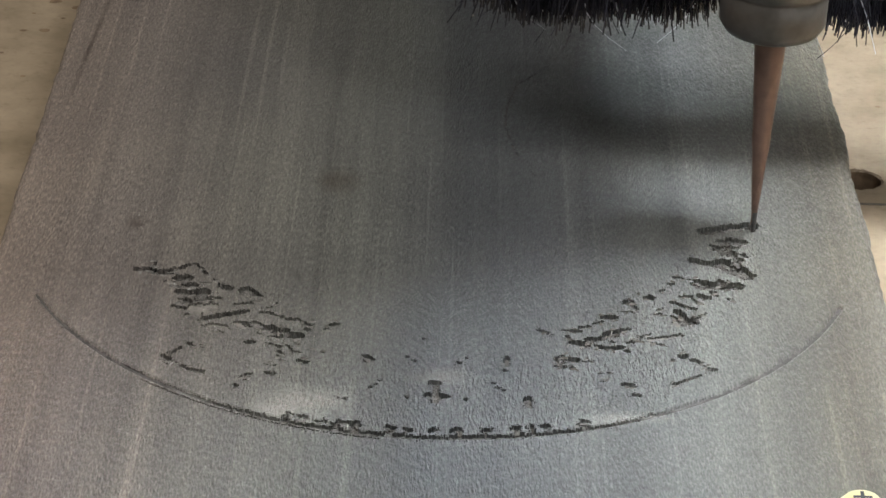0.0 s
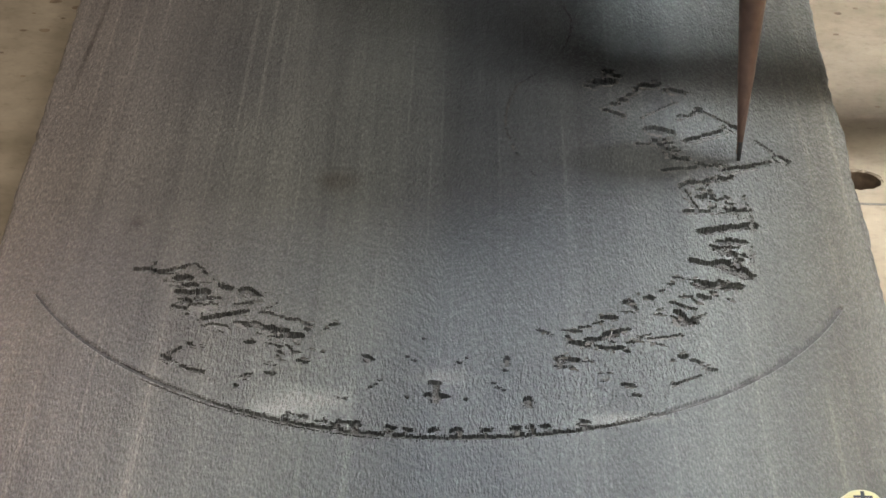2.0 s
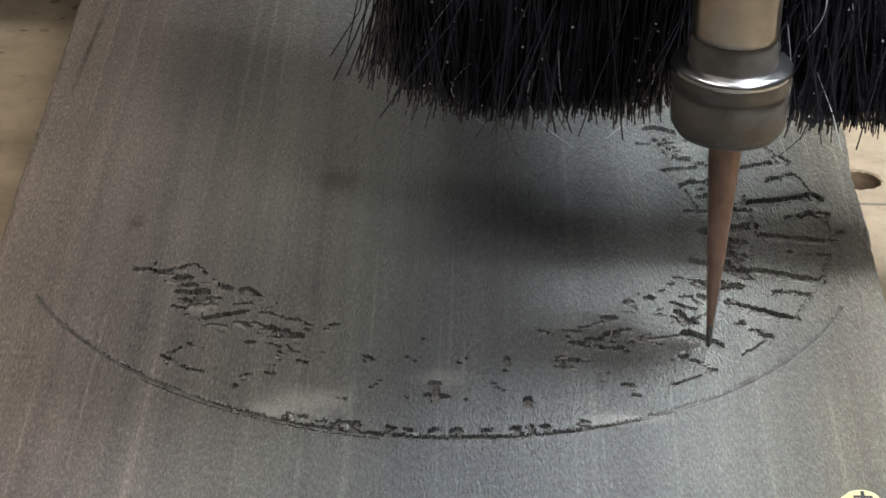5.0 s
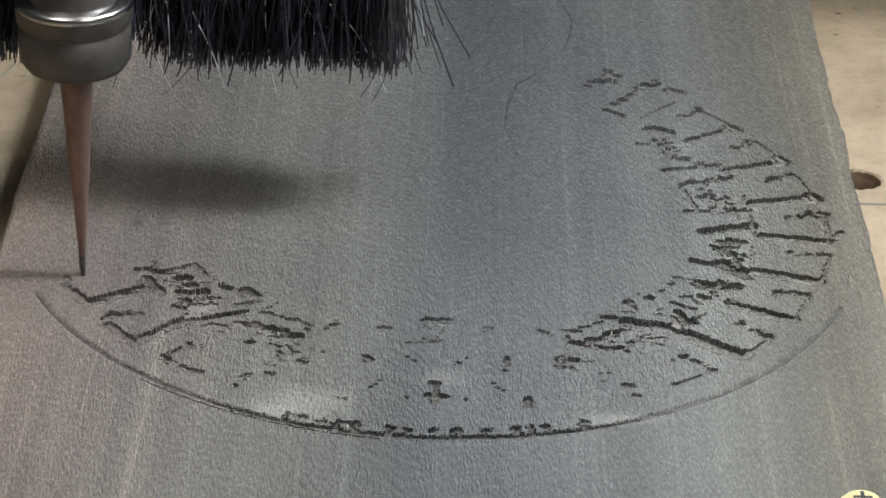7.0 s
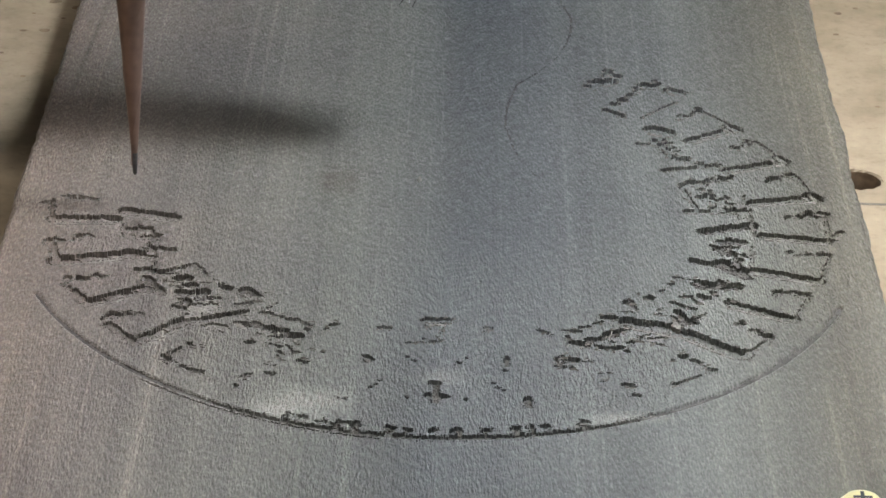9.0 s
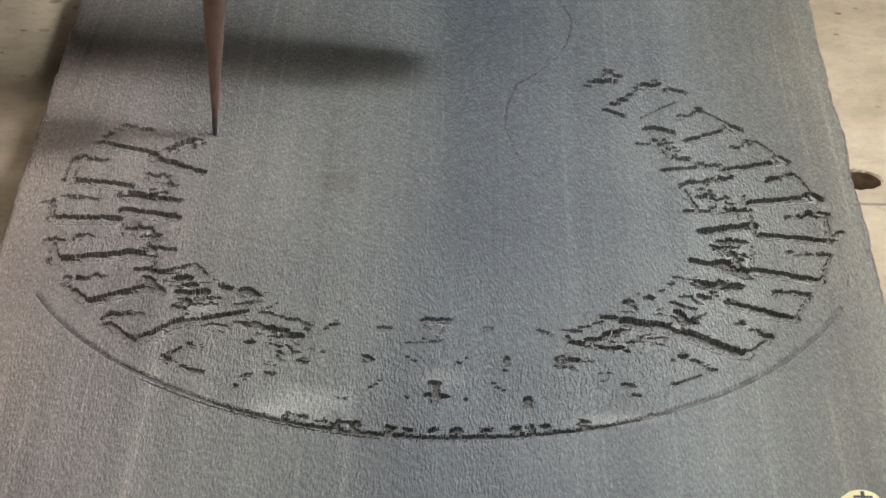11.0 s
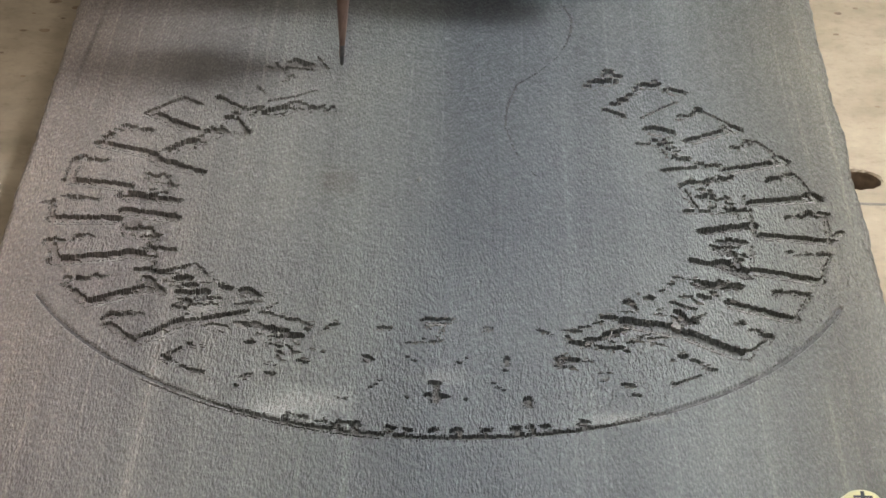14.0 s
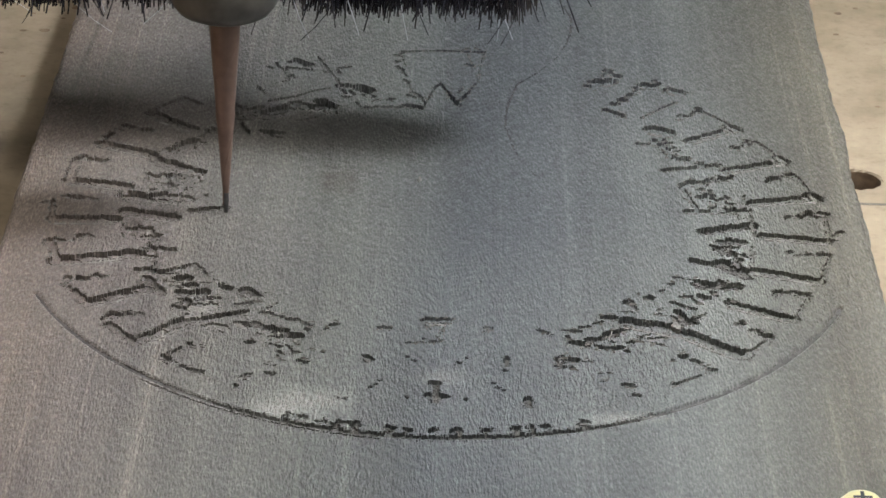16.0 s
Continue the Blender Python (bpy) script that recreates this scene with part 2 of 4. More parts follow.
def blurred(a, times):
    """Noise that runs on over some neighbours, at its old spread."""
    spread = a.std()
    for _ in range(times):
        a = (np.roll(a, 1, 0) + np.roll(a, -1, 0) + np.roll(a, 1, 1) + np.roll(a, -1, 1) + 2 * a) / 6
    return a * spread / a.std()


RAG = blurred(nrng.normal(0, 0.2, CX.shape), 3) + nrng.normal(0, 0.03, CX.shape)
VRAG = nrng.normal(0, 0.17, VX.shape)
PIECE = np.full(CX.shape, -1, dtype=int)
FALLS = []      # (seconds, depth) of each loosened sliver
CURLS = {}      # the straight cuts that throw up a curl
SHARDS = []     # the gouges, for the flakes torn up beside them
OPEN = set()    # the cuts that show pale new wood
DONE = []       # depth of each cut made before


def window(x0, x1, y0, y1):
    i0, i1 = np.searchsorted(GX, (x0, x1))
    j0, j1 = np.searchsorted(GY, (y0, y1))
    return slice(max(i0 - 2, 0), min(i1 + 2, NX - 1)), slice(max(j0 - 2, 0), min(j1 + 2, NY - 1))


def near_line(X, Y, x0, y0, x1, y1):
    dx, dy = x1 - x0, y1 - y0
    u = np.clip(((X - x0) * dx + (Y - y0) * dy) / max(dx * dx + dy * dy, 1e-6), 0, 1)
    return np.hypot(X - x0 - u * dx, Y - y0 - u * dy), u


def sink(x0, y0, x1, y1, width, depth, rag=1.0):
    """A groove that was there before, with a raised burr beside it."""
    DONE.append(depth)
    loosen(x0, y0, x1, y1, width, -1 - len(DONE), rag)
    w = window(min(x0, x1) - width, max(x0, x1) + width, min(y0, y1) - width, max(y0, y1) + width)
    d, u = near_line(VX[w], VY[w], x0, y0, x1, y1)
    VZ[w] += np.where((d > width / 2 - 0.1) & (d < width / 2 + 0.5), np.maximum(VRAG[w], 0) * 0.35, 0)


def bared(x0, y0, x1, y1, width):
    """A shallow place where pale new wood lies open."""
    OPEN.add(len(DONE) + 2)
    sink(x0, y0, x1, y1, width, 0.45)


def loosen(x0, y0, x1, y1, width, number, rag=1.0, end=None):
    end = width if end is None else end
    w = window(min(x0, x1) - width, max(x0, x1) + width, min(y0, y1) - width, max(y0, y1) + width)
    d, u = near_line(CX[w], CY[w], x0, y0, x1, y1)
    hit = (d + rag * RAG[w] * min(1, 0.45 + width * 0.3) < (width + (end - width) * u) / 2) & (PIECE[w] == -1)
    PIECE[w] = np.where(hit, number, PIECE[w])


def pieces_of(x0, y0, x1, y1, t0, t1, step):
    n = max(1, round(math.hypot(x1 - x0, y1 - y0) / step))
    for k in range(n):
        a, b = k / n, (k + 1) / n
        yield (x0 + a * (x1 - x0), y0 + a * (y1 - y0), x0 + b * (x1 - x0), y0 + b * (y1 - y0), None if t0 is None else t0 + (a + b) / 2 * (t1 - t0))


def score(x0, y0, x1, y1, width, t0=None, t1=None):
    """One straight cut of the bit, from t0 to t1 seconds; without times it was cut before."""
    width *= (1.32 if t0 is not None else 1.15) if width > 1.25 else (1.1 if width > 0.95 else 0.85)
    if t0 is None:
        sink(x0, y0, x1, y1, width, min(1.25, 0.6 + 0.22 * width), 0.6)
        return
    for a, b, c, d, t in pieces_of(x0, y0, x1, y1, t0, t1, 3.2):
        FALLS.append((t, min(1.25, 0.32 + 0.25 * width) * rng.uniform(0.75, 1.2)))
        loosen(a, b, c, d, width * rng.uniform(0.93, 1.05), len(FALLS) - 1, 0.6)
        if width > 2.2:
            CURLS[len(FALLS) - 1] = (a, b, c, d, width)


def chatter(x0, y0, x1, y1, width, t0=None, t1=None):
    """A torn, splintered stretch: small shards broken out along the line."""
    length = math.hypot(x1 - x0, y1 - y0)
    nx, ny = (-(y1 - y0) / max(length, 0.1), (x1 - x0) / max(length, 0.1))
    for a, b, c, d, t in pieces_of(x0, y0, x1, y1, t0, t1, 3.6):
        if t is not None:
            FALLS.append((t, rng.uniform(0.6, 1.3)))
        seglen = max(math.hypot(c - a, d - b), 0.6)
        for k in range(max(2, round(seglen * (1.0 + width * 0.4)))):
            f, s = rng.random(), rng.uniform(-0.5, 0.5) * max(width - 0.6, 0.2)
            px, py = a + f * (c - a) + nx * s, b + f * (d - b) + ny * s
            turn, ln, wd = rng.uniform(-0.7, 0.7), rng.uniform(0.1, 0.8) * min(1, 0.2 + length / 4), rng.uniform(0.55, 1.15 + 0.1 * width)
            if rng.random() < 0.3:
                turn += 1.3
            ex, ey = ln * math.cos(turn), ln * math.sin(turn)
            if t is None:
                sink(px - ex, py - ey, px + ex, py + ey, wd, rng.uniform(0.45, 1.2))
            else:
                loosen(px - ex, py - ey, px + ex, py + ey, wd, len(FALLS) - 1)


def gouge(x0, y0, x1, y1, width, end, t=None):
    """One shard broken out, narrowing or widening from its start to its end."""
    width, end = width * 1.12, end * 1.12
    broad = (width + end) / 2
    SHARDS.append((x0, y0, x1, y1, broad, t))
    if t is None:
        DONE.append(min(1.3, 0.5 + 0.3 * broad) * rng.uniform(0.85, 1.15))
        loosen(x0, y0, x1, y1, width, -1 - len(DONE), 0.55, end)
        w = window(min(x0, x1) - width, max(x0, x1) + width, min(y0, y1) - width, max(y0, y1) + width)
        d, u = near_line(VX[w], VY[w], x0, y0, x1, y1)
        VZ[w] += np.where((d > width / 2 - 0.1) & (d < width / 2 + 0.5), np.maximum(VRAG[w], 0) * 0.3, 0)
    else:
        FALLS.append((t, min(1.9, 0.9 + 0.4 * broad)))
        loosen(x0, y0, x1, y1, width, len(FALLS) - 1, 0.55, end)


def furrow(x0, y0, x1, y1, width, depth):
    """A shallow rounded groove pressed into the wood."""
    w = window(min(x0, x1) - width, max(x0, x1) + width, min(y0, y1) - width, max(y0, y1) + width)
    d, u = near_line(VX[w], VY[w], x0, y0, x1, y1)
    VZ[w] = np.minimum(VZ[w], np.where(d < width / 2, -depth * (1 - (2 * d / width) ** 2), 1))


RING = (-1.3, 12.7)


def around(r, degrees):
    return RING[0] + r * math.cos(radians(degrees)), RING[1] + r * math.sin(radians(degrees))


def border_arc():
    """The long outer line, cut before, with short ticks inside it."""
    steps = 120
    r = 78.5
    for k in range(steps):
        a, b = -153.8 + 131.3 * k / steps, -153.8 + 131.3 * (k + 1) / steps
        mid = (a + b) / 2
        furrow(*around(r, a), *around(r, b), 1.5, 0.5 if mid > -66 else 0.4)
        # a thin dark floor paints the shade of the furrow here
        if mid > -60:
            DONE.append(0.4)
            loosen(*around(r, a), *around(r, b), (0.8 if mid < -38 else 0.6) * rng.uniform(0.85, 1.15), -1 - len(DONE), 0.35)
            continue
        wide = 0.75 + 0.75 * math.exp(-((mid + 90) / 26) ** 2)
        if mid < -147:
            wide *= 0.65
        sink(*around(r, a), *around(r, b), wide, 0.75 if -118 < mid < -64 else 0.45, 0.25)
        if -128 < mid < -96:
            sink(*around(r + 1.35, a), *around(r + 1.35, b), 0.36, 0.2, 0.3)
    for a in (-107.6, -106, -103.4, -101.4, -100.3, -99, -95.1, -92.2, -89.2, -86.2, -82.9, -79.2, -77.1, -75.6, -70.6):
        x, y = around(76.4, a)
        chatter(x - 0.9, y - 0.2, x + 0.9, y + 0.2, 1.5)
        if rng.random() < 0.6:
            sink(*around(75.6, a), *around(78, a), 0.8, 0.8)


def crack():
    """Old checks in the wood."""
    path = ((24.0, 120.4, 0.5), (26.3, 110, 0.5), (26.1, 103.2, 0.6), (24.9, 96, 0.45), (23.0, 89, 0.3), (18.4, 80.2, 0.3), (14.2, 74.1, 0.42),
            (12.8, 67, 0.45), (11.9, 61.5, 0.5), (11.7, 53.4, 0.45), (13.4, 43.1, 0.3), (15.2, 37, 0.34), (17.5, 31.6, 0.3))
    for (ax, ay, wa), (bx, by, wb) in zip(path, path[1:]):
        for k in range(5):
            f, g = k / 5, (k + 1) / 5
            if wb < 0.4 and rng.random() < 0.4:
                continue
            DONE.append(0.2)
            loosen(ax + f * (bx - ax), ay + f * (by - ay), ax + g * (bx - ax), ay + g * (by - ay), wb * rng.uniform(0.85, 1.15), -1 - len(DONE), 0.5)


def cuts():
    border_arc()
    crack()
    bared(-43.3, -25.6, -40.7, -24.8, 3.3)
    bared(-44.6, -27.7, -41.1, -27.2, 1.0)
    bared(-40.1, -31.4, -37.3, -31.8, 1.77)
    bared(-35.4, -30.3, -34.6, -31.2, 1.69)
    bared(41.0, -22.4, 41.8, -26.0, 1.0)
    bared(36.6, -30.8, 42.1, -29.2, 1.15)
    score(-73.7, 12.2, -72.9, 6.5, 1.2, 8.55, 8.65)
    score(-72.6, 6.7, -61.2, 7.6, 2.4, 8.45, 8.6)
    chatter(-75.8, 13.0, -73.1, 13.9, 1.8, 8.75, 8.8)
    chatter(-72.2, 16.1, -66.2, 15.4, 1.6, 8.8, 8.9)
    score(-59.8, 11.0, -50.6, 8.9, 2.4, 8.15, 8.25)
    score(-71.5, -3.3, -70.0, -9.8, 1.3, 7.5, 7.6)
    score(-70.0, -9.6, -58.4, -6.3, 2.6, 7.2, 7.5)
    chatter(-72.8, -2.1, -65.2, 0.7, 2.2, 7.35, 7.6)
    score(-59.5, 5.7, -58.9, 0.7, 0.8, 7.7, 7.8)
    score(-57.4, -5.6, -53.6, -6.2, 2.6, 7.65, 7.7)
    chatter(-57.1, 4.5, -52.5, -0.6, 4.5, 7.8, 8.0)
    chatter(-55.4, -3.0, -49.8, -4.4, 3, 7.75, 8.1)
    score(-65.4, -20.6, -62.5, -24.9, 1.6, 6.85, 6.95)
    score(-62.5, -24.9, -52.5, -18.4, 2.4, 6.65, 6.8)
    chatter(-67.0, -19.4, -66.7, -16.0, 2, 6.9, 6.95)
    chatter(-66.7, -16.0, -60.8, -14.5, 2, 6.95, 7.1)
    score(-52.9, -15.0, -49.8, -20.0, 1.6, 6.6, 6.65)
    score(-57.7, -32.3, -52.5, -37.8, 1.6, 6.3, 6.4)
    score(-52.5, -37.8, -43.7, -29.0, 2.2, 6.05, 6.3)
    chatter(-58.4, -31.3, -56.9, -28.4, 2, 6.35, 6.45)
    chatter(-56.9, -28.4, -52.0, -28.0, 2, 6.45, 6.55)
    chatter(-34.2, -51.4, -33.5, -52.1, 1.5)
    chatter(-10.1, -29.3, -8.5, -30.0, 2, 5.75, 5.8)
    chatter(-13.2, -40.1, -12.3, -42.0, 2)
    score(-5.5, -40.0, -5.3, -40.2, 0.79)
    score(-4.4, -41.2, -4.1, -41.2, 0.86)
    score(4.5, -39.7, 4.7, -39.8, 0.72)
    score(-2.9, -33.5, -2.7, -33.5, 0.65)
    score(3.4, -41.3, 3.7, -41.3, 0.94)
    chatter(7.5, -29.6, 9.2, -28.7, 2, 5.5, 5.55)
    score(11.5, -39.0, 11.5, -41.5, 1.1)
    score(11.2, -43.4, 11.4, -43.4, 0.86)
    score(9.2, -47.7, 9.5, -47.9, 0.86)
    score(9.9, -49.1, 10.1, -49.1, 0.79)
    score(10.9, -50.2, 11.0, -50.2, 0.72)
    score(-11.4, -50.6, -11.2, -50.6, 0.79)
    score(-10.6, -49.4, -10.4, -49.4, 0.79)
    score(-9.9, -48.1, -9.7, -48.1, 0.79)
    score(-5.4, -53.3, -5.1, -53.5, 0.86)
    score(4.7, -53.2, 4.9, -53.4, 0.86)
    chatter(-16.2, -54.8, -15.1, -53.3, 2.2)
    score(15.1, -52.5, 15.2, -55.0, 1.3)
    score(14.7, -53.6, 15.6, -53.2, 0.9)
    score(-0.5, -48.0, -0.3, -53.9, 1.2)
    score(-1.1, -48.2, 0.2, -48.3, 1.2)
    score(-1.9, -52.4, 1.4, -52.5, 1.2)
    score(-0.8, -53.0, 0.5, -53.1, 1.2)
    chatter(-1.2, -54.3, -0.2, -55.0, 1.4)
    score(-3.0, -26.6, 2.2, -26.2, 0.9, 5.6, 5.65)
    score(-2.0, -26.9, 0.8, -26.7, 1.9, 5.6, 5.65)
    score(-2.6, -28.7, -1.8, -30.1, 0.6, 5.65, 5.68)
    score(0.9, -28.1, -0.2, -33.0, 0.5, 5.65, 5.7)
    score(-1.4, -34.4, -0.2, -34.0, 1.2, 5.65, 5.7)
    score(-0.3, -32.6, -0.3, -33.8, 0.7, 5.65, 5.7)
    score(-6.0, -35.1, -2.6, -34.7, 0.7, 5.7, 5.72)
    chatter(29.3, 74.3, 35.2, 82.5, 5, 1.2, 1.32)
    score(32.1, 63.4, 35.9, 60.5, 1.3, 1.08, 1.12)
    chatter(33.4, 65.2, 39.2, 73.1, 1.4, 1.33, 1.38)
    chatter(39.2, 74.0, 43.4, 77.7, 2.4, 1.38, 1.44)
    score(41.0, 76.4, 42.3, 75.4, 2.2, 1.38, 1.42)
    chatter(44.8, 74.5, 49.4, 72.3, 2.6, 1.44, 1.54)
    score(46.7, 73.8, 48.1, 72.8, 2.2, 1.46, 1.5)
    score(39.4, 60.2, 46.9, 68.2, 0.8, 1.54, 1.58)
    chatter(46.7, 60.0, 52.1, 65.1, 1.8, 1.66, 1.74)
    score(52.1, 64.0, 58.5, 56.4, 1.0, 1.74, 1.82)
    score(57.0, 57.1, 58.5, 56.1, 2.5, 1.8, 1.83)
    score(48.1, 49.8, 57.7, 56.3, 1.8, 1.58, 1.68)
    score(41.3, 54.7, 44.1, 53.4, 3, 0.78, 0.86)
    score(38.0, 47.9, 43.3, 47.6, 1.2, 0.82, 0.9)
    chatter(42.0, 50.6, 46.0, 41.4, 3.6, 0.74, 0.86)
    chatter(45.3, 42.1, 52.9, 38.4, 2, 0.68, 0.76)
    score(42.7, 36.3, 53.4, 39.4, 1.3, 0.62, 0.7)
    chatter(56.2, 46.5, 61.9, 51.4, 1.6, 2.05, 2.15)
    score(61.8, 50.9, 66.8, 42.0, 1.0, 1.86, 1.92)
    score(65.8, 43.4, 66.9, 41.7, 2, 1.9, 1.93)
    score(55.1, 37.0, 65.7, 41.9, 1.8, 1.9, 1.97)
    chatter(61.9, 33.3, 68.2, 36.3, 2, 2.62, 2.72)
    score(68.2, 36.3, 71.2, 26.5, 1.0, 2.45, 2.55)
    score(70.5, 27.4, 71.6, 26.0, 2.4, 2.5, 2.55)
    score(58.9, 23.6, 71.2, 26.3, 2.0, 2.75, 2.95)
    chatter(45.7, 29.6, 55.5, 33.6, 3, 0.38, 0.46)
    score(45.7, 28.6, 48.1, 19.9, 1.0, 0.38, 0.44)
    chatter(48.9, 28.2, 53.6, 22.0, 5, 0.3, 0.42)
    score(46.1, 18.6, 57.9, 20.0, 1.5, 0.2, 0.35)
    chatter(52.8, 20.3, 57.7, 17.8, 4, 0.2, 0.4)
    score(57.6, 26.4, 58.2, 11.4, 0.8, 0.3, 0.42)
    score(58.1, 13.7, 58.5, 9.6, 0.8, 3.05, 3.1)
    chatter(64.5, 17.2, 72.4, 20.1, 2, 3.15, 3.25)
    score(72.6, 19.4, 72.0, 9.2, 0.9, 3.0, 3.1)
    score(59.9, 9.9, 71.9, 8.5, 1.8, 2.95, 3.45)
    chatter(71.9, 8.5, 75.3, 13.4, 0.9, 3.1, 3.2)
    score(48.8, 10.7, 58.1, 13.7, 2.6)
    chatter(50.1, 4.0, 55.4, 7.7, 4)
    chatter(63.9, 3.2, 71.7, 3.1, 2.2, 3.62, 3.75)
    score(71.6, 2.4, 68.7, -8.0, 0.8, 3.52, 3.62)
    score(57.2, -4.1, 68.5, -7.4, 1.9, 3.5, 4.0)
    score(46.0, -1.2, 55.1, -4.7, 1.8)
    score(57.4, 5.2, 56.9, -0.9, 0.7, 0.0, 0.1)
    chatter(51.7, 4.8, 54.7, -1.0, 5)
    score(51.5, -2.1, 55.4, -5.8, 3.6)
    chatter(59.7, -12.3, 66.5, -12.7, 2.2, 4.15, 4.25)
    score(66.5, -12.7, 62.6, -22.1, 0.8, 4.08, 4.12)
    score(51.8, -16.9, 62.6, -22.1, 2.0, 4.1, 4.5)
    chatter(52.8, -22.8, 53.3, -24.4, 2, 4.6, 4.65)
    chatter(54.8, -25.9, 58.2, -29.0, 1.8, 4.65, 4.75)
    score(58.2, -29.0, 52.7, -35.5, 1.0, 4.75, 4.85)
    score(43.5, -28.5, 52.7, -35.5, 2.6, 4.85, 5.1)
    score(33.0, -24.8, 41.3, -27.6, 2.8, 5.15, 5.3)
    chatter(33.4, -50.0, 33.7, -50.5, 1.2)
    chatter(-71.8, 33.2, -65.9, 32.0, 1.8, 9.45, 9.55)
    score(-71.7, 32.5, -72.0, 23.1, 1.4, 9.55, 9.65)
    score(-72.0, 23.1, -60.7, 21.1, 2.3, 9.65, 9.8)
    score(-56.4, 33.2, -52.1, 30.8, 2.4, 9.85, 9.9)
    score(-52.1, 30.8, -47.1, 28.2, 1.8, 9.9, 9.95)
    chatter(-56.0, 27.5, -52.8, 21.2, 4.5, 9.3, 9.45)
    score(-60.0, 17.5, -56.5, 16.6, 3.2, 9.2, 9.25)
    score(-56.0, 16.7, -50.6, 15.9, 2, 9.25, 9.3)
    chatter(-56.3, 19.5, -53.9, 18.0, 3, 9.3, 9.4)
    chatter(-67.6, 42.2, -63.9, 48.3, 1.8, 10.0, 10.1)
    chatter(-63.9, 48.3, -59.0, 45.8, 1.6, 10.1, 10.2)
    score(-67.9, 39.7, -57.3, 35.4, 2.2, 10.2, 10.4)
    chatter(-54.3, 37.4, -47.7, 43.1, 4, 10.6, 10.9)
    chatter(-49.1, 41.4, -44.2, 48.8, 4.5, 10.9, 11.2)
    score(-43.5, 53.1, -40.4, 46.8, 2.6, 11.5, 11.65)
    score(-47.7, 45.2, -43.7, 50.2, 1.0, 11.2, 11.35)
    score(-60.0, 55.3, -53.7, 62.1, 1.2, 12.0, 12.1)
    score(-53.7, 62.1, -50.2, 59.1, 1.2, 12.1, 12.2)
    score(-59.7, 54.2, -50.7, 47.5, 2.2, 11.8, 12.05)
    score(-46.7, 62.9, -42.5, 58.6, 1.4, 12.25, 12.35)
    score(-42.5, 58.6, -40.1, 54.5, 1.0, 12.35, 12.4)
    score(-42.6, 55.6, -33.0, 55.6, 1.4, 12.45, 12.65)
    chatter(-42.1, 57.8, -33.1, 57.5, 4.5, 12.55, 12.75)
    chatter(-30.6, 60.4, -23.2, 58.0, 3.5, 12.75, 12.9)
    chatter(-33.5, 58.3, -29.2, 62.2, 3.5, 12.65, 12.8)
    score(-47.7, 26.0, -49.1, 20.5, 1.0, 15.8, 15.88)
    chatter(-53.4, 29.0, -47.9, 23.3, 3.5, 15.72, 15.85)
    chatter(-51.8, 18.7, -47.7, 16.4, 2, 15.86, 15.92)
    chatter(-45.9, 18.6, -45.2, 18.2, 1.8, 15.9, 15.94)
    score(-47.3, 12.1, -41.2, 13.6, 1.3, 15.92, 15.99)
    gouge(-55.0, -11.9, -52.1, -11.5, 1.51, 1.51)
    gouge(-52.0, -12.4, -49.1, -12.6, 1.89, 1.89)
    gouge(-49.2, -11.7, -46.8, -10.5, 1.21, 1.21)
    gouge(-46.8, -10.3, -44.7, -9.0, 0.65, 0.65)
    gouge(-44.7, -9.0, -43.5, -10.7, 0.57, 0.57)
    gouge(-43.4, -11.3, -41.9, -13.3, 0.96, 0.5)
    gouge(-52.0, -9.1, -51.8, -13.0, 0.39, 0.39)
    gouge(-53.2, -16.1, -51.9, -17.0, 0.55, 0.55)
    gouge(-49.5, -16.0, -47.9, -16.1, 0.59, 0.59)
    gouge(-47.1, -14.6, -45.9, -14.5, 2.32, 2.32)
    gouge(-48.6, -17.4, -46.5, -17.7, 0.59, 0.59)
    gouge(-45.8, -17.0, -44.2, -16.9, 1.71, 1.71)
    gouge(-46.6, -19.6, -45.9, -19.5, 1.91, 1.91)
    gouge(-45.3, -19.9, -44.7, -20.3, 1.39, 1.39)
    gouge(-43.6, -19.8, -42.2, -19.5, 2.7, 2.7)
    gouge(-42.9, -22.0, -39.4, -21.4, 2.02, 0.81)
    gouge(-46.3, -22.3, -44.7, -22.4, 0.99, 0.99)
    gouge(-46.1, -23.7, -44.4, -23.2, 1.08, 1.08)
    gouge(-47.0, -24.8, -44.6, -25.7, 1.12, 1.12)
    gouge(-43.1, -16.0, -41.4, -16.1, 0.39, 0.39)
    gouge(-40.8, -14.8, -40.1, -15.3, 0.63, 0.63)
    gouge(-39.2, -17.2, -38.1, -17.7, 1.59, 1.59)
    gouge(-40.2, -15.8, -39.0, -17.2, 0.35, 0.3)
    gouge(-34.7, -18.5, -31.2, -20.8, 2.76, 0.33)
    gouge(-35.6, -20.1, -35.3, -20.5, 0.6, 0.6)
    gouge(-36.2, -23.4, -34.2, -23.1, 0.79, 0.79)
    gouge(-33.6, -22.2, -31.9, -22.1, 0.6, 0.6)
    gouge(-34.0, -22.8, -33.4, -22.8, 1.0, 1.0)
    gouge(-30.7, -24.5, -29.9, -24.0, 0.56, 0.56)
    gouge(-29.3, -22.7, -29.0, -22.7, 0.4, 0.4)
    gouge(-42.2, -29.3, -34.3, -26.1, 1.5, 1.5)
    gouge(-34.3, -26.1, -33.8, -25.3, 0.57, 0.57)
    gouge(-41.4, -31.5, -37.6, -33.6, 0.44, 0.44)
    gouge(-31.2, -26.1, -29.8, -26.4, 0.98, 0.98)
    gouge(-29.8, -26.6, -27.7, -27.5, 0.77, 0.77)
    gouge(-26.9, -28.1, -24.7, -28.3, 1.0, 1.0)
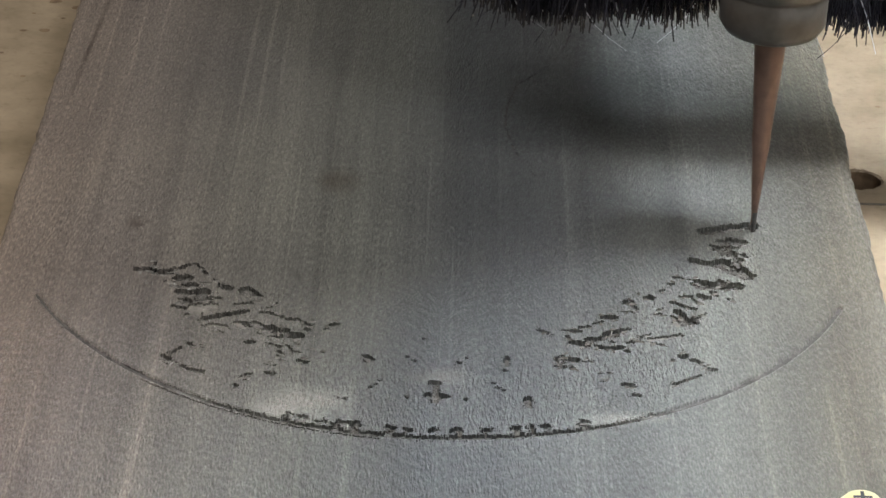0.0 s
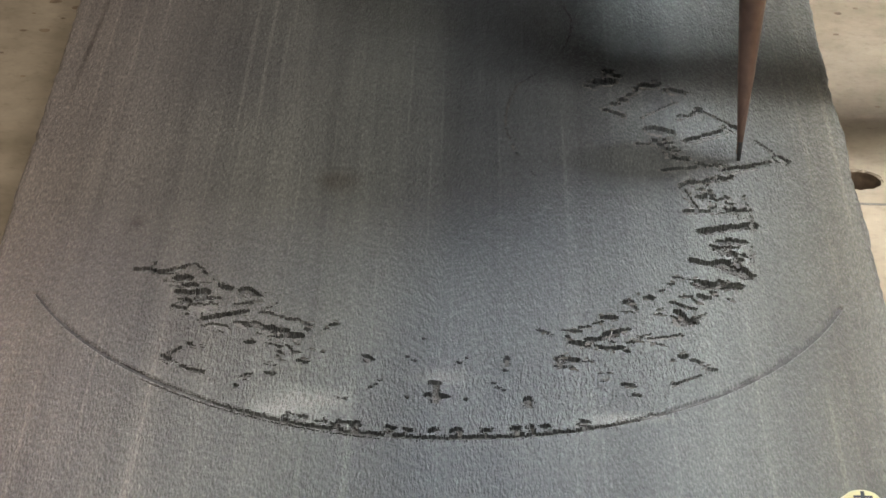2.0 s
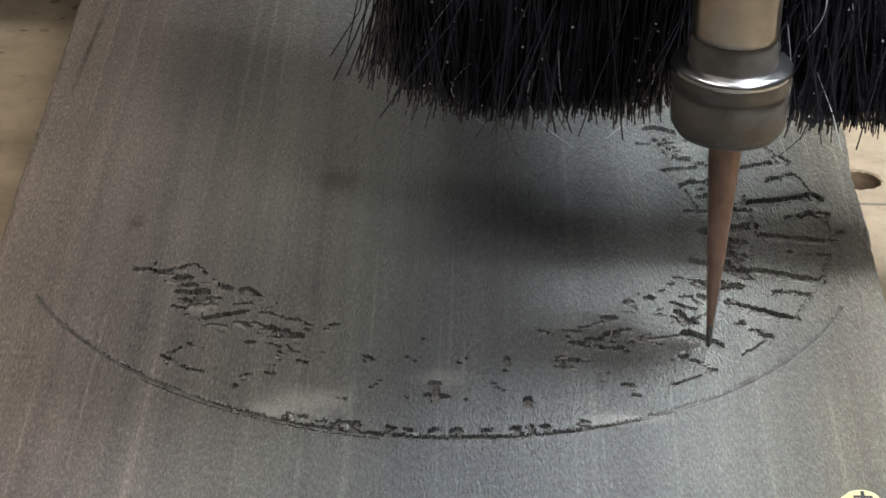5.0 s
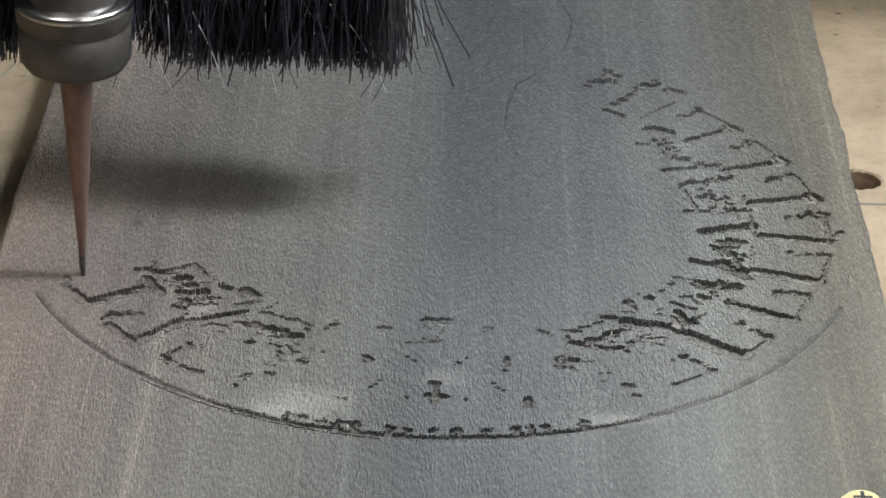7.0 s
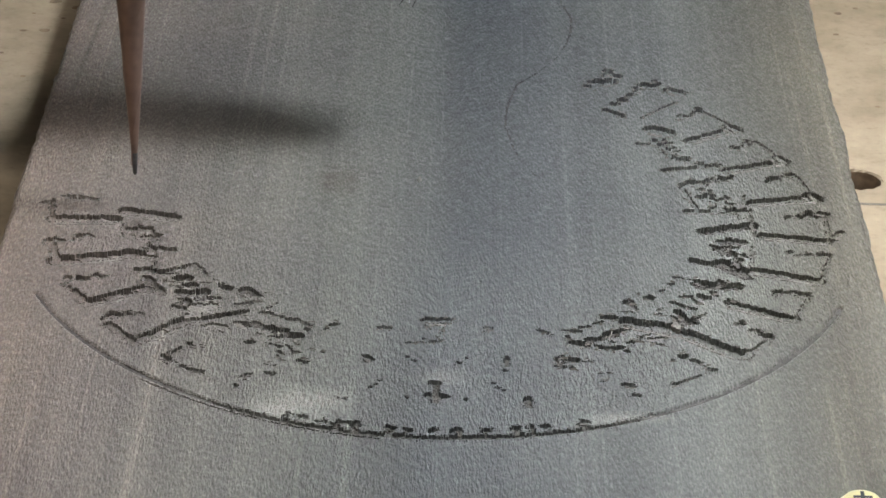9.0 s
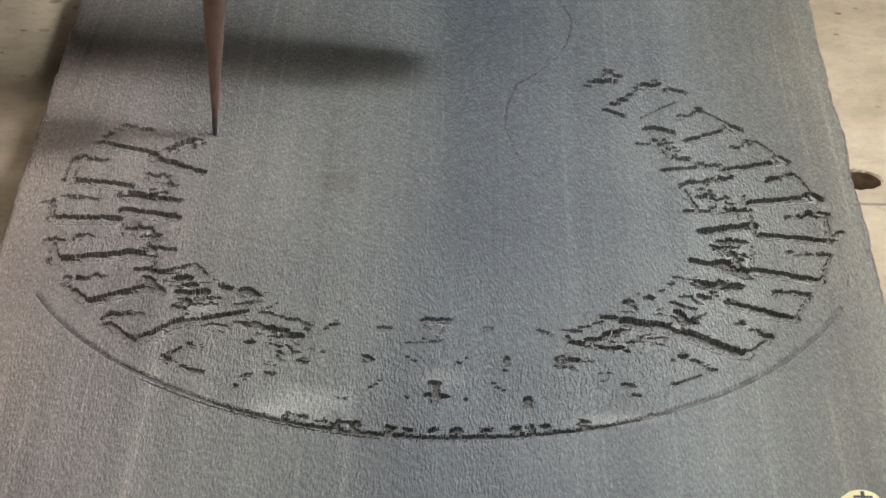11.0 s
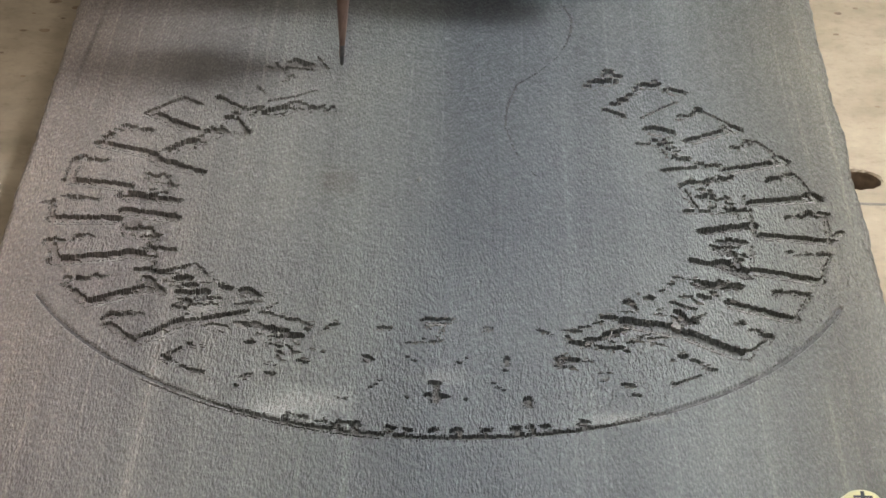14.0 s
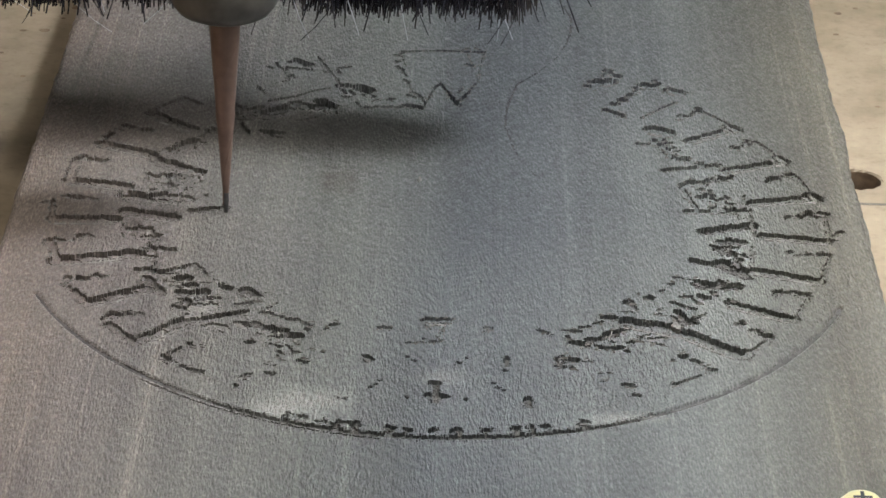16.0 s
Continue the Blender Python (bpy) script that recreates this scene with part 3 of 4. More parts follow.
    gouge(-24.7, -28.7, -22.6, -30.2, 0.95, 0.95)
    gouge(-23.4, -31.6, -23.0, -31.8, 0.89, 0.89)
    gouge(-34.2, -30.4, -32.4, -30.7, 1.58, 1.58)
    gouge(-32.5, -29.7, -31.7, -30.0, 1.31, 1.31)
    gouge(-31.5, -30.6, -30.4, -31.1, 1.04, 1.04)
    gouge(-30.4, -31.5, -29.4, -31.4, 1.81, 1.81)
    gouge(-28.9, -32.6, -26.6, -32.2, 1.4, 1.4)
    gouge(-28.0, -34.5, -27.2, -34.5, 1.2, 1.2)
    gouge(-26.1, -34.0, -24.7, -33.9, 2.11, 2.11)
    gouge(-29.2, -34.4, -28.2, -34.7, 0.77, 0.77)
    gouge(-31.7, -33.6, -31.0, -33.9, 0.59, 0.59)
    gouge(-33.1, -36.7, -32.4, -36.6, 1.2, 1.2)
    gouge(-28.0, -37.7, -27.3, -38.0, 0.68, 0.68)
    gouge(-26.3, -37.2, -25.4, -39.0, 0.54, 0.54)
    gouge(-25.4, -39.4, -24.0, -39.7, 0.59, 0.59)
    gouge(-27.5, -39.6, -26.8, -40.7, 0.63, 0.63)
    gouge(-27.7, -41.1, -27.0, -42.4, 0.55, 0.55)
    gouge(-25.1, -36.7, -24.4, -36.8, 0.48, 0.48)
    gouge(-29.8, -36.8, -29.0, -37.1, 0.56, 0.56)
    gouge(-20.2, -31.4, -19.6, -30.8, 0.64, 0.64)
    gouge(-19.1, -29.7, -17.9, -29.4, 0.99, 0.99)
    gouge(-22.2, -38.2, -22.0, -38.2, 0.42, 0.42)
    gouge(-20.1, -39.4, -19.7, -39.4, 0.6, 0.6)
    gouge(-23.8, -42.4, -22.7, -42.9, 1.04, 1.04)
    gouge(-29.0, -46.9, -28.1, -47.1, 0.95, 0.95)
    gouge(-33.3, -48.4, -32.5, -47.7, 0.66, 0.66)
    gouge(-32.5, -47.7, -31.7, -47.5, 0.61, 0.61)
    gouge(-32.9, -49.3, -32.5, -49.4, 0.49, 0.49)
    gouge(-29.4, -44.1, -29.1, -44.1, 0.4, 0.4)
    gouge(-27.9, -44.2, -27.6, -44.2, 0.4, 0.4)
    gouge(-47.0, -42.5, -45.9, -43.5, 1.24, 1.24)
    gouge(-46.1, -41.5, -44.4, -39.4, 0.74, 0.74)
    gouge(-43.1, -37.7, -42.5, -38.7, 0.75, 0.75)
    gouge(-40.9, -39.0, -40.7, -39.1, 0.49, 0.49)
    gouge(-46.2, -44.9, -44.4, -44.4, 0.51, 0.51)
    gouge(-43.6, -45.7, -40.5, -47.4, 0.84, 0.84)
    gouge(-40.8, -46.8, -39.8, -47.1, 0.67, 0.67)
    gouge(-47.0, -44.4, -46.1, -45.1, 0.46, 0.46)
    gouge(17.2, -28.9, 19.2, -30.4, 0.76, 0.76)
    gouge(21.8, -28.8, 24.4, -29.0, 0.8, 0.8)
    gouge(24.4, -27.6, 26.2, -27.1, 0.8, 0.8)
    gouge(26.9, -26.0, 28.5, -25.3, 0.55, 0.55)
    gouge(29.1, -23.7, 30.7, -23.5, 1.58, 1.58)
    gouge(28.2, -23.3, 28.9, -23.9, 0.52, 0.52)
    gouge(31.8, -21.4, 34.0, -21.5, 0.4, 0.4)
    gouge(33.4, -17.8, 35.1, -20.8, 2.0, 0.42)
    gouge(33.5, -16.3, 33.3, -18.8, 0.6, 0.6)
    gouge(35.0, -14.7, 35.4, -14.5, 0.36, 0.36)
    gouge(36.6, -15.7, 37.8, -16.0, 1.31, 1.31)
    gouge(39.3, -13.4, 40.0, -12.9, 0.55, 0.55)
    gouge(41.0, -10.5, 41.7, -10.4, 0.89, 0.89)
    gouge(22.2, -31.0, 22.5, -31.4, 0.72, 0.72)
    gouge(23.5, -32.9, 25.5, -33.5, 1.97, 1.97)
    gouge(25.9, -31.9, 28.1, -31.4, 1.46, 1.46)
    gouge(28.9, -29.7, 31.0, -28.4, 1.55, 1.55)
    gouge(28.7, -30.5, 30.7, -30.0, 1.16, 1.16)
    gouge(31.6, -28.1, 33.0, -27.6, 0.94, 0.94)
    gouge(26.6, -33.8, 27.4, -33.8, 0.8, 0.8)
    gouge(27.8, -34.3, 28.8, -34.5, 1.39, 1.39)
    gouge(30.3, -34.4, 31.3, -34.3, 1.38, 1.38)
    gouge(29.6, -32.2, 30.2, -32.4, 0.79, 0.79)
    gouge(32.2, -35.4, 32.6, -35.6, 0.76, 0.76)
    gouge(32.6, -32.4, 33.4, -31.8, 0.78, 0.78)
    gouge(33.5, -32.6, 34.8, -31.3, 0.42, 0.42)
    gouge(34.8, -30.5, 35.4, -30.1, 0.72, 0.72)
    gouge(35.5, -29.7, 36.7, -29.2, 0.37, 0.37)
    gouge(20.3, -38.8, 21.0, -40.1, 1.19, 1.19)
    gouge(21.2, -37.7, 22.0, -38.5, 0.49, 0.49)
    gouge(21.9, -38.8, 23.5, -39.1, 1.49, 1.49)
    gouge(20.0, -41.3, 21.6, -41.6, 0.8, 0.8)
    gouge(22.5, -41.7, 23.0, -41.6, 0.86, 0.86)
    gouge(24.5, -39.4, 26.5, -39.3, 0.4, 0.4)
    gouge(36.7, -32.1, 38.6, -32.8, 0.6, 0.6)
    gouge(38.3, -20.5, 39.3, -19.8, 0.49, 0.49)
    gouge(38.0, -21.8, 38.8, -21.7, 0.58, 0.58)
    gouge(41.3, -17.4, 42.6, -18.2, 0.96, 0.96)
    gouge(43.2, -15.2, 44.7, -14.9, 0.86, 0.86)
    gouge(43.4, -18.7, 45.2, -19.6, 0.98, 0.98)
    gouge(45.0, -15.9, 45.9, -17.3, 0.77, 0.77)
    gouge(46.5, -14.5, 47.5, -15.1, 1.58, 1.58)
    gouge(48.9, -13.1, 49.2, -14.3, 1.16, 1.16)
    gouge(42.1, -20.7, 43.2, -23.3, 1.58, 1.58)
    gouge(42.4, -24.7, 44.3, -24.2, 2.32, 2.32)
    gouge(46.0, -22.0, 47.1, -20.9, 0.57, 0.57)
    gouge(45.0, -23.1, 45.8, -22.5, 0.54, 0.54)
    gouge(42.3, -7.8, 43.5, -8.2, 0.82, 0.82)
    gouge(43.5, -8.2, 46.5, -8.8, 0.61, 0.61)
    gouge(46.6, -10.3, 49.2, -10.5, 2.81, 2.81)
    gouge(50.3, -8.5, 50.8, -9.1, 1.01, 1.01)
    gouge(50.5, -10.7, 53.3, -10.4, 2.66, 2.66)
    gouge(48.9, -12.0, 50.2, -11.7, 0.39, 0.39)
    gouge(51.5, -15.4, 52.1, -15.8, 0.55, 0.55)
    gouge(40.1, -37.8, 40.3, -37.8, 0.56, 0.56)
    gouge(42.0, -36.5, 42.4, -36.4, 1.6, 1.6)
    gouge(43.6, -37.5, 44.9, -38.6, 1.03, 1.03)
    gouge(44.9, -39.0, 46.9, -40.8, 0.65, 0.65)
    gouge(46.2, -40.8, 46.9, -40.8, 1.2, 1.2)
    gouge(39.8, -46.2, 44.7, -42.8, 0.55, 0.55)
    gouge(39.7, -46.0, 40.6, -46.1, 0.71, 0.71)
    gouge(31.5, -46.7, 32.9, -46.6, 1.0, 1.0)
    gouge(32.7, -47.2, 33.1, -47.4, 0.8, 0.8)
    gouge(27.3, -43.4, 27.6, -43.4, 0.5, 0.5)
    gouge(28.8, -43.0, 29.0, -42.9, 0.35, 0.3)
    gouge(27.7, -45.9, 28.4, -45.6, 0.46, 0.46)
    gouge(-37.9, 78.9, -37.0, 78.1, 0.81, 0.81, 13.48)
    gouge(-36.2, 81.1, -35.6, 79.1, 0.56, 0.56, 13.76)
    gouge(-35.6, 78.8, -34.1, 77.5, 0.9, 0.9, 13.5)
    gouge(-34.6, 77.4, -33.1, 72.4, 0.4, 0.4, 13.56)
    gouge(-33.2, 74.1, -32.5, 75.3, 0.61, 0.61, 13.6)
    gouge(-32.5, 75.3, -32.0, 73.7, 0.44, 0.44, 13.6)
    gouge(-34.4, 71.8, -33.7, 72.1, 0.59, 0.59, 13.7)
    gouge(-33.7, 81.6, -32.3, 82.6, 1.01, 1.01, 13.8)
    gouge(-32.3, 82.9, -29.7, 80.7, 1.66, 2.27, 13.82)
    gouge(-29.7, 80.7, -28.7, 78.5, 0.86, 0.35, 13.86)
    gouge(-34.0, 78.9, -28.7, 77.9, 0.88, 0.88, 13.76)
    gouge(-27.9, 85.0, -25.2, 78.8, 0.51, 0.51, 13.92)
    gouge(-25.2, 78.8, -23.2, 73.8, 0.37, 0.37, 14.12)
    gouge(-23.2, 73.8, -22.5, 71.6, 0.44, 0.44, 14.2)
    gouge(-23.4, 78.4, -22.7, 76.7, 0.71, 0.71, 14.08)
    gouge(-23.1, 79.6, -20.8, 80.1, 0.8, 0.8, 14.0)
    gouge(-25.9, 77.3, -25.3, 76.8, 0.45, 0.45, 14.1)
    gouge(-39.2, 68.5, -38.3, 66.9, 0.7, 0.7, 13.2)
    gouge(-38.3, 66.9, -37.5, 65.3, 0.35, 0.3, 13.2)
    gouge(-22.7, 70.5, -20.6, 70.7, 1.69, 1.69, 14.24)
    gouge(-22.0, 68.9, -21.1, 66.7, 0.75, 0.75, 14.28)
    gouge(-20.2, 68.5, -19.4, 66.3, 0.85, 0.85, 14.42)
    gouge(-21.0, 65.1, -20.3, 65.1, 1.1, 1.1, 14.46)
    gouge(-18.3, 70.0, -16.7, 68.7, 3.12, 3.12, 14.4)
    gouge(-17.2, 66.5, -15.5, 66.1, 1.39, 1.39, 14.46)
    gouge(-18.6, 62.5, -17.6, 60.4, 0.66, 0.66, 14.92)
    gouge(-17.6, 60.4, -16.4, 60.0, 0.76, 0.76, 14.92)
    gouge(-15.2, 63.9, -14.3, 64.5, 0.78, 0.78, 14.52)
    gouge(-16.4, 60.5, -11.4, 61.2, 1.09, 1.09, 14.88)
    gouge(-12.2, 64.7, -11.3, 65.0, 1.08, 1.08, 14.56)
    gouge(-10.4, 61.0, -8.6, 61.7, 1.06, 1.06, 14.8)
    gouge(-8.6, 62.0, -5.4, 61.1, 1.64, 1.83, 14.8)
    gouge(-36.3, 62.1, -31.6, 64.2, 0.86, 0.86, 12.76)
    gouge(-31.6, 64.2, -27.2, 67.9, 0.45, 0.45, 12.98)
    gouge(-27.2, 67.9, -22.6, 70.2, 0.45, 0.45, 14.22)
    gouge(-39.2, 55.1, -37.2, 54.7, 2.65, 2.65, 15.62)
    gouge(-35.9, 56.5, -35.2, 56.0, 3.1, 3.1, 12.64)
    gouge(-34.5, 56.3, -32.7, 56.7, 2.19, 2.19, 12.62)
    gouge(-32.1, 57.3, -30.1, 58.3, 1.74, 1.74, 12.6)
    gouge(-30.0, 60.2, -28.1, 60.3, 2.4, 2.4, 15.32)
    gouge(-25.9, 62.4, -23.8, 60.4, 2.88, 2.88, 15.22)
    gouge(-24.3, 58.2, -22.7, 57.3, 1.36, 1.36, 15.0)
    gouge(-41.3, 52.5, -38.8, 52.7, 0.81, 0.81, 15.64)
    gouge(-38.8, 52.7, -35.7, 53.0, 0.51, 0.51, 15.56)
    gouge(-30.9, 52.6, -26.4, 54.8, 0.58, 0.58, 15.36)
    gouge(-42.4, 49.8, -40.1, 46.6, 2.3, 0.37, 15.68)
    gouge(-36.6, 47.6, -33.0, 46.9, 2.06, 1.47, 15.48)
    gouge(-35.1, 45.7, -33.1, 45.0, 1.04, 1.04, 15.5)
    gouge(-11.1, 87.0, -9.6, 88.9, 0.84, 0.84, 14.66)
    gouge(-10.1, 89.2, -2.6, 90.1, 0.7, 0.7, 14.68)
    gouge(-2.6, 90.1, 7.2, 90.1, 1.0, 1.0, 14.7)
    gouge(3.6, 90.1, 4.5, 84.8, 0.35, 0.35, 14.7)
    gouge(3.6, 83.6, 5.1, 82.8, 1.11, 1.11, 14.68)
    gouge(-11.4, 84.1, -10.9, 83.5, 0.72, 0.72, 14.66)
    gouge(-10.0, 86.5, -9.4, 82.2, 0.35, 0.34, 14.66)
    gouge(-10.8, 81.2, -9.8, 79.5, 0.87, 0.87, 14.64)
    gouge(-9.8, 79.5, -9.0, 76.5, 0.44, 0.44, 14.64)
    gouge(-9.2, 75.0, -8.2, 72.8, 0.78, 0.78, 14.62)
    gouge(-8.2, 72.3, -7.4, 68.1, 0.47, 0.47, 14.62)
    gouge(-8.3, 67.2, -6.8, 66.2, 0.97, 0.97, 14.6)
    gouge(-6.8, 68.2, -5.6, 66.3, 0.84, 0.84, 14.78)
    gouge(-5.2, 65.5, -4.7, 61.5, 0.55, 0.55, 14.78)
    gouge(-4.7, 62.8, -2.8, 71.3, 0.5, 0.5, 14.78)
    gouge(-2.8, 71.3, -1.7, 73.7, 0.78, 0.78, 14.64)
    gouge(-1.7, 73.7, 0.8, 66.0, 0.75, 0.75, 14.76)
    gouge(0.5, 66.0, 2.2, 63.1, 1.43, 1.43, 14.78)
    gouge(2.2, 64.8, 3.3, 67.1, 1.01, 1.01, 14.76)
    gouge(3.3, 67.6, 4.5, 70.5, 0.68, 0.68, 14.76)
    gouge(2.1, 68.9, 3.0, 71.8, 0.43, 0.43, 14.76)
    gouge(4.5, 71.1, 6.0, 74.9, 0.41, 0.41, 14.74)
    gouge(6.0, 74.9, 6.5, 82.1, 0.35, 0.31, 14.72)
    gouge(6.5, 82.1, 7.2, 89.5, 0.35, 0.32, 14.7)
    gouge(5.3, 92.3, 6.2, 91.5, 0.66, 0.66, 14.7)
    gouge(2.9, 91.2, 4.1, 91.9, 0.48, 0.48, 14.7)


RIDGE = -10 ** 6     # wood left standing between cuts made before


def join_islands():
    """Loose bits that the cuts enclose go out with the cut beside them."""
    reached = np.zeros(PIECE.shape, dtype=bool)
    stack = [(0, 0)]
    reached[0, 0] = True
    ni, nj = PIECE.shape
    solid = PIECE == -1
    while stack:
        i, j = stack.pop()
        for p, q in ((i + 1, j), (i - 1, j), (i, j + 1), (i, j - 1)):
            if 0 <= p < ni and 0 <= q < nj and solid[p, q] and not reached[p, q]:
                reached[p, q] = True
                stack.append((p, q))
    loose = set((int(i), int(j)) for i, j in zip(*np.nonzero(solid & ~reached)))
    while loose:
        group, stack = [], [loose.pop()]
        beside = set()
        while stack:
            i, j = stack.pop()
            group.append((i, j))
            for c in ((i + 1, j), (i - 1, j), (i, j + 1), (i, j - 1)):
                if c in loose:
                    loose.remove(c)
                    stack.append(c)
                elif PIECE[c] != -1:
                    beside.add(int(PIECE[c]))
        goes = max(beside)
        for c in group:
            PIECE[c] = goes if goes >= 0 else RIDGE


def plug(mine, number):
    """The wood of some cells, with its sides down to below the cuts."""
    own, pts, fcs = {}, [], []

    def corner(i, j, low=False):
        key = (i, j, low)
        if key not in own:
            own[key] = len(pts)
            pts.append((VX[i, j], VY[i, j], VZ[i, j] if not low else -2.6))
        return own[key]

    for i, j in mine:
        fcs.append([corner(i, j), corner(i + 1, j), corner(i + 1, j + 1), corner(i, j + 1)])
        for di, dj, p, q in ((-1, 0, (i, j), (i, j + 1)), (1, 0, (i + 1, j + 1), (i + 1, j)), (0, -1, (i + 1, j), (i, j)), (0, 1, (i, j + 1), (i + 1, j + 1))):
            if PIECE[i + di, j + dj] != number:
                fcs.append([corner(*p), corner(*q), corner(*q, True), corner(*p, True)])
    return pts, fcs


def carved_board():
    join_islands()
    top = NX * NY
    idx = np.arange(top).reshape(NX, NY)
    verts = np.stack([VX, VY, VZ], axis=-1).reshape(-1, 3)
    quads = np.stack([idx[:-1, :-1], idx[1:, :-1], idx[1:, 1:], idx[:-1, 1:]], axis=-1)
    faces = quads[PIECE == -1].tolist()
    verts = verts.tolist()

    # walls of the cut places
    def drop(a, b):
        k = len(verts)
        verts.append([verts[a][0], verts[a][1], -2.7])
        verts.append([verts[b][0], verts[b][1], -2.7])
        faces.append([a, b, k + 1, k])

    cells = list(zip(*np.nonzero(PIECE != -1)))
    for i, j in cells:
        me = PIECE[i, j]
        for di, dj, a, b in ((-1, 0, idx[i, j], idx[i, j + 1]), (1, 0, idx[i + 1, j + 1], idx[i + 1, j]),
                             (0, -1, idx[i + 1, j], idx[i, j]), (0, 1, idx[i, j + 1], idx[i + 1, j + 1])):
            if PIECE[i + di, j + dj] == -1:
                drop(int(a), int(b))

    # waney rim, rounded over, down to the bed
    rim = [int(v) for v in idx[:, 0]] + [int(v) for v in idx[-1, 1:]] + [int(v) for v in idx[-2::-1, -1]] + [int(v) for v in idx[0, -2:0:-1]]
    rings = [rim]
    for out, z in ((0.8, -0.35), (1.35, -1.3), (1.4, -11.99)):
        ring = []
        for v in rim:
            x, y, _ = verts[v]
            wave = 0.6 * noise.noise((x * 0.02, y * 0.05, 3.1)) + 0.35 * noise.noise((x * 0.1, y * 0.3, 1.2))
            ox = -1 if x < -80 else (1 if x > 78.5 else 0)
            oy = -1 if y < -148 else (1 if y > 198 else 0)
            ring.append(len(verts))
            verts.append([x + ox * (out + wave), y + oy * out, z])
        rings.append(ring)
    n = len(rim)
    for a, b in zip(rings, rings[1:]):
        for k in range(n):
            faces.append([a[k], b[k], b[(k + 1) % n], a[(k + 1) % n]])
    faces.append(rings[-1][::-1])
    board = mesh_object("wooden_board", verts, faces, WALNUT)
    tagged(board, "grey weathered walnut board, partly carved, screwed to the bed", "wooden board")

    # floors of the cuts made before; the groove floors' dark colour holds their shade
    for name, mat, label, bare in (("cut_floor", SHADED_CUT, "cut wood in the grooves, coloured dark for their shade", False), ("bare_patch", FRESH, "pale new wood laid bare", True)):
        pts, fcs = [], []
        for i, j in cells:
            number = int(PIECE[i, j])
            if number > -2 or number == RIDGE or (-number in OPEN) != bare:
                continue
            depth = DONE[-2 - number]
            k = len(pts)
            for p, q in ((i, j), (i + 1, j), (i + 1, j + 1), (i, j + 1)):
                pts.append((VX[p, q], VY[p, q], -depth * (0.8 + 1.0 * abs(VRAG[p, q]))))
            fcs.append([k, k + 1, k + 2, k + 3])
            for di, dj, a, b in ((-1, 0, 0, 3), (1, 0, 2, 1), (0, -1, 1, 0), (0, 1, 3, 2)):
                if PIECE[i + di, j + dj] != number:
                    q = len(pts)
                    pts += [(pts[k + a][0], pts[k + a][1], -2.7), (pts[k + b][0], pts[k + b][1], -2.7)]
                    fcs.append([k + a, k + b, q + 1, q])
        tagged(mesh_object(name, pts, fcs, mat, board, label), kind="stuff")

    # the wood that the bit takes away, sliver by sliver
    slivers, burrs = [], []
    by_piece = {}
    for i, j in cells:
        if PIECE[i, j] >= 0 or PIECE[i, j] == RIDGE:
            by_piece.setdefault(int(PIECE[i, j]), []).append((int(i), int(j)))
    for number, mine in sorted(by_piece.items()):
        pts, fcs = plug(mine, number)
        if number == RIDGE:
            tagged(mesh_object("standing_ridge", pts, fcs, WALNUT, board, "grey ridges left between the cuts"), kind="stuff")
            continue
        burrs.append((burr(board, mine, CURLS.get(number)), *FALLS[number]))
        slivers.append((mesh_object("wood_sliver", pts, fcs, WALNUT, board), *FALLS[number]))
    return board, slivers, burrs


def burr(board, mine, curl):
    """Torn fibres that the bit pushes up along the rim of one cut, held down in the wood and lifted when it passes."""
    verts, faces = [], []
    for i, j in mine:
        for di, dj, chance in ((0, -1, 0.75), (-1, 0, 0.3), (1, 0, 0.3), (0, 1, 0.12)):
            if PIECE[i + di, j + dj] == -1 and rng.random() < chance:
                for _ in range(2):
                    x = CX[i + di, j + dj] + rng.uniform(-0.3, 0.3) - di * 0.1
                    y = CY[i + di, j + dj] + rng.uniform(-0.35, 0.25) - dj * 0.1
                    s, a = rng.uniform(0.1, 0.34), rng.uniform(0, 3.1)
                    c, d = math.cos(a) * s, math.sin(a) * s * 0.6
                    k = len(verts)
                    verts += [(x + c, y + d, -0.03), (x - d, y + c * 0.6, -0.03), (x - c, y - d, -0.03), (x + d, y - c * 0.6, -0.03), (x, y, s * rng.uniform(0.4, 1.2))]
                    faces += [[k, k + 1, k + 4], [k + 1, k + 2, k + 4], [k + 2, k + 3, k + 4], [k + 3, k, k + 4]]
    if curl:
        x0, y0, x1, y1, width = curl
        length = max(math.hypot(x1 - x0, y1 - y0), 0.1)
        nx, ny = (y1 - y0) / length, -(x1 - x0) / length
        if ny > 0:
            nx, ny = -nx, -ny
        steps = max(3, round(length / 0.5))
        for k in range(steps + 1):
            f = k / steps
            out = width / 2 + 0.55 + rng.uniform(-0.12, 0.12)
            x, y, h = x0 + f * (x1 - x0) + nx * out, y0 + f * (y1 - y0) + ny * out, rng.uniform(0.06, 0.24)
            verts += [(x - nx * 0.3, y - ny * 0.3, -0.04), (x, y, h), (x + nx * 0.28, y + ny * 0.28, h * 0.7), (x + nx * 0.36, y + ny * 0.36, -0.04)]
            if k and rng.random() < 0.85:
                q = len(verts) - 4
                faces += [[q - 4 + e, q - 3 + e, q + 1 + e, q + e] for e in range(3)]
    return mesh_object("burr", verts, faces, CHIP, board, "pale torn fibres on the rim of the cut") if faces else None


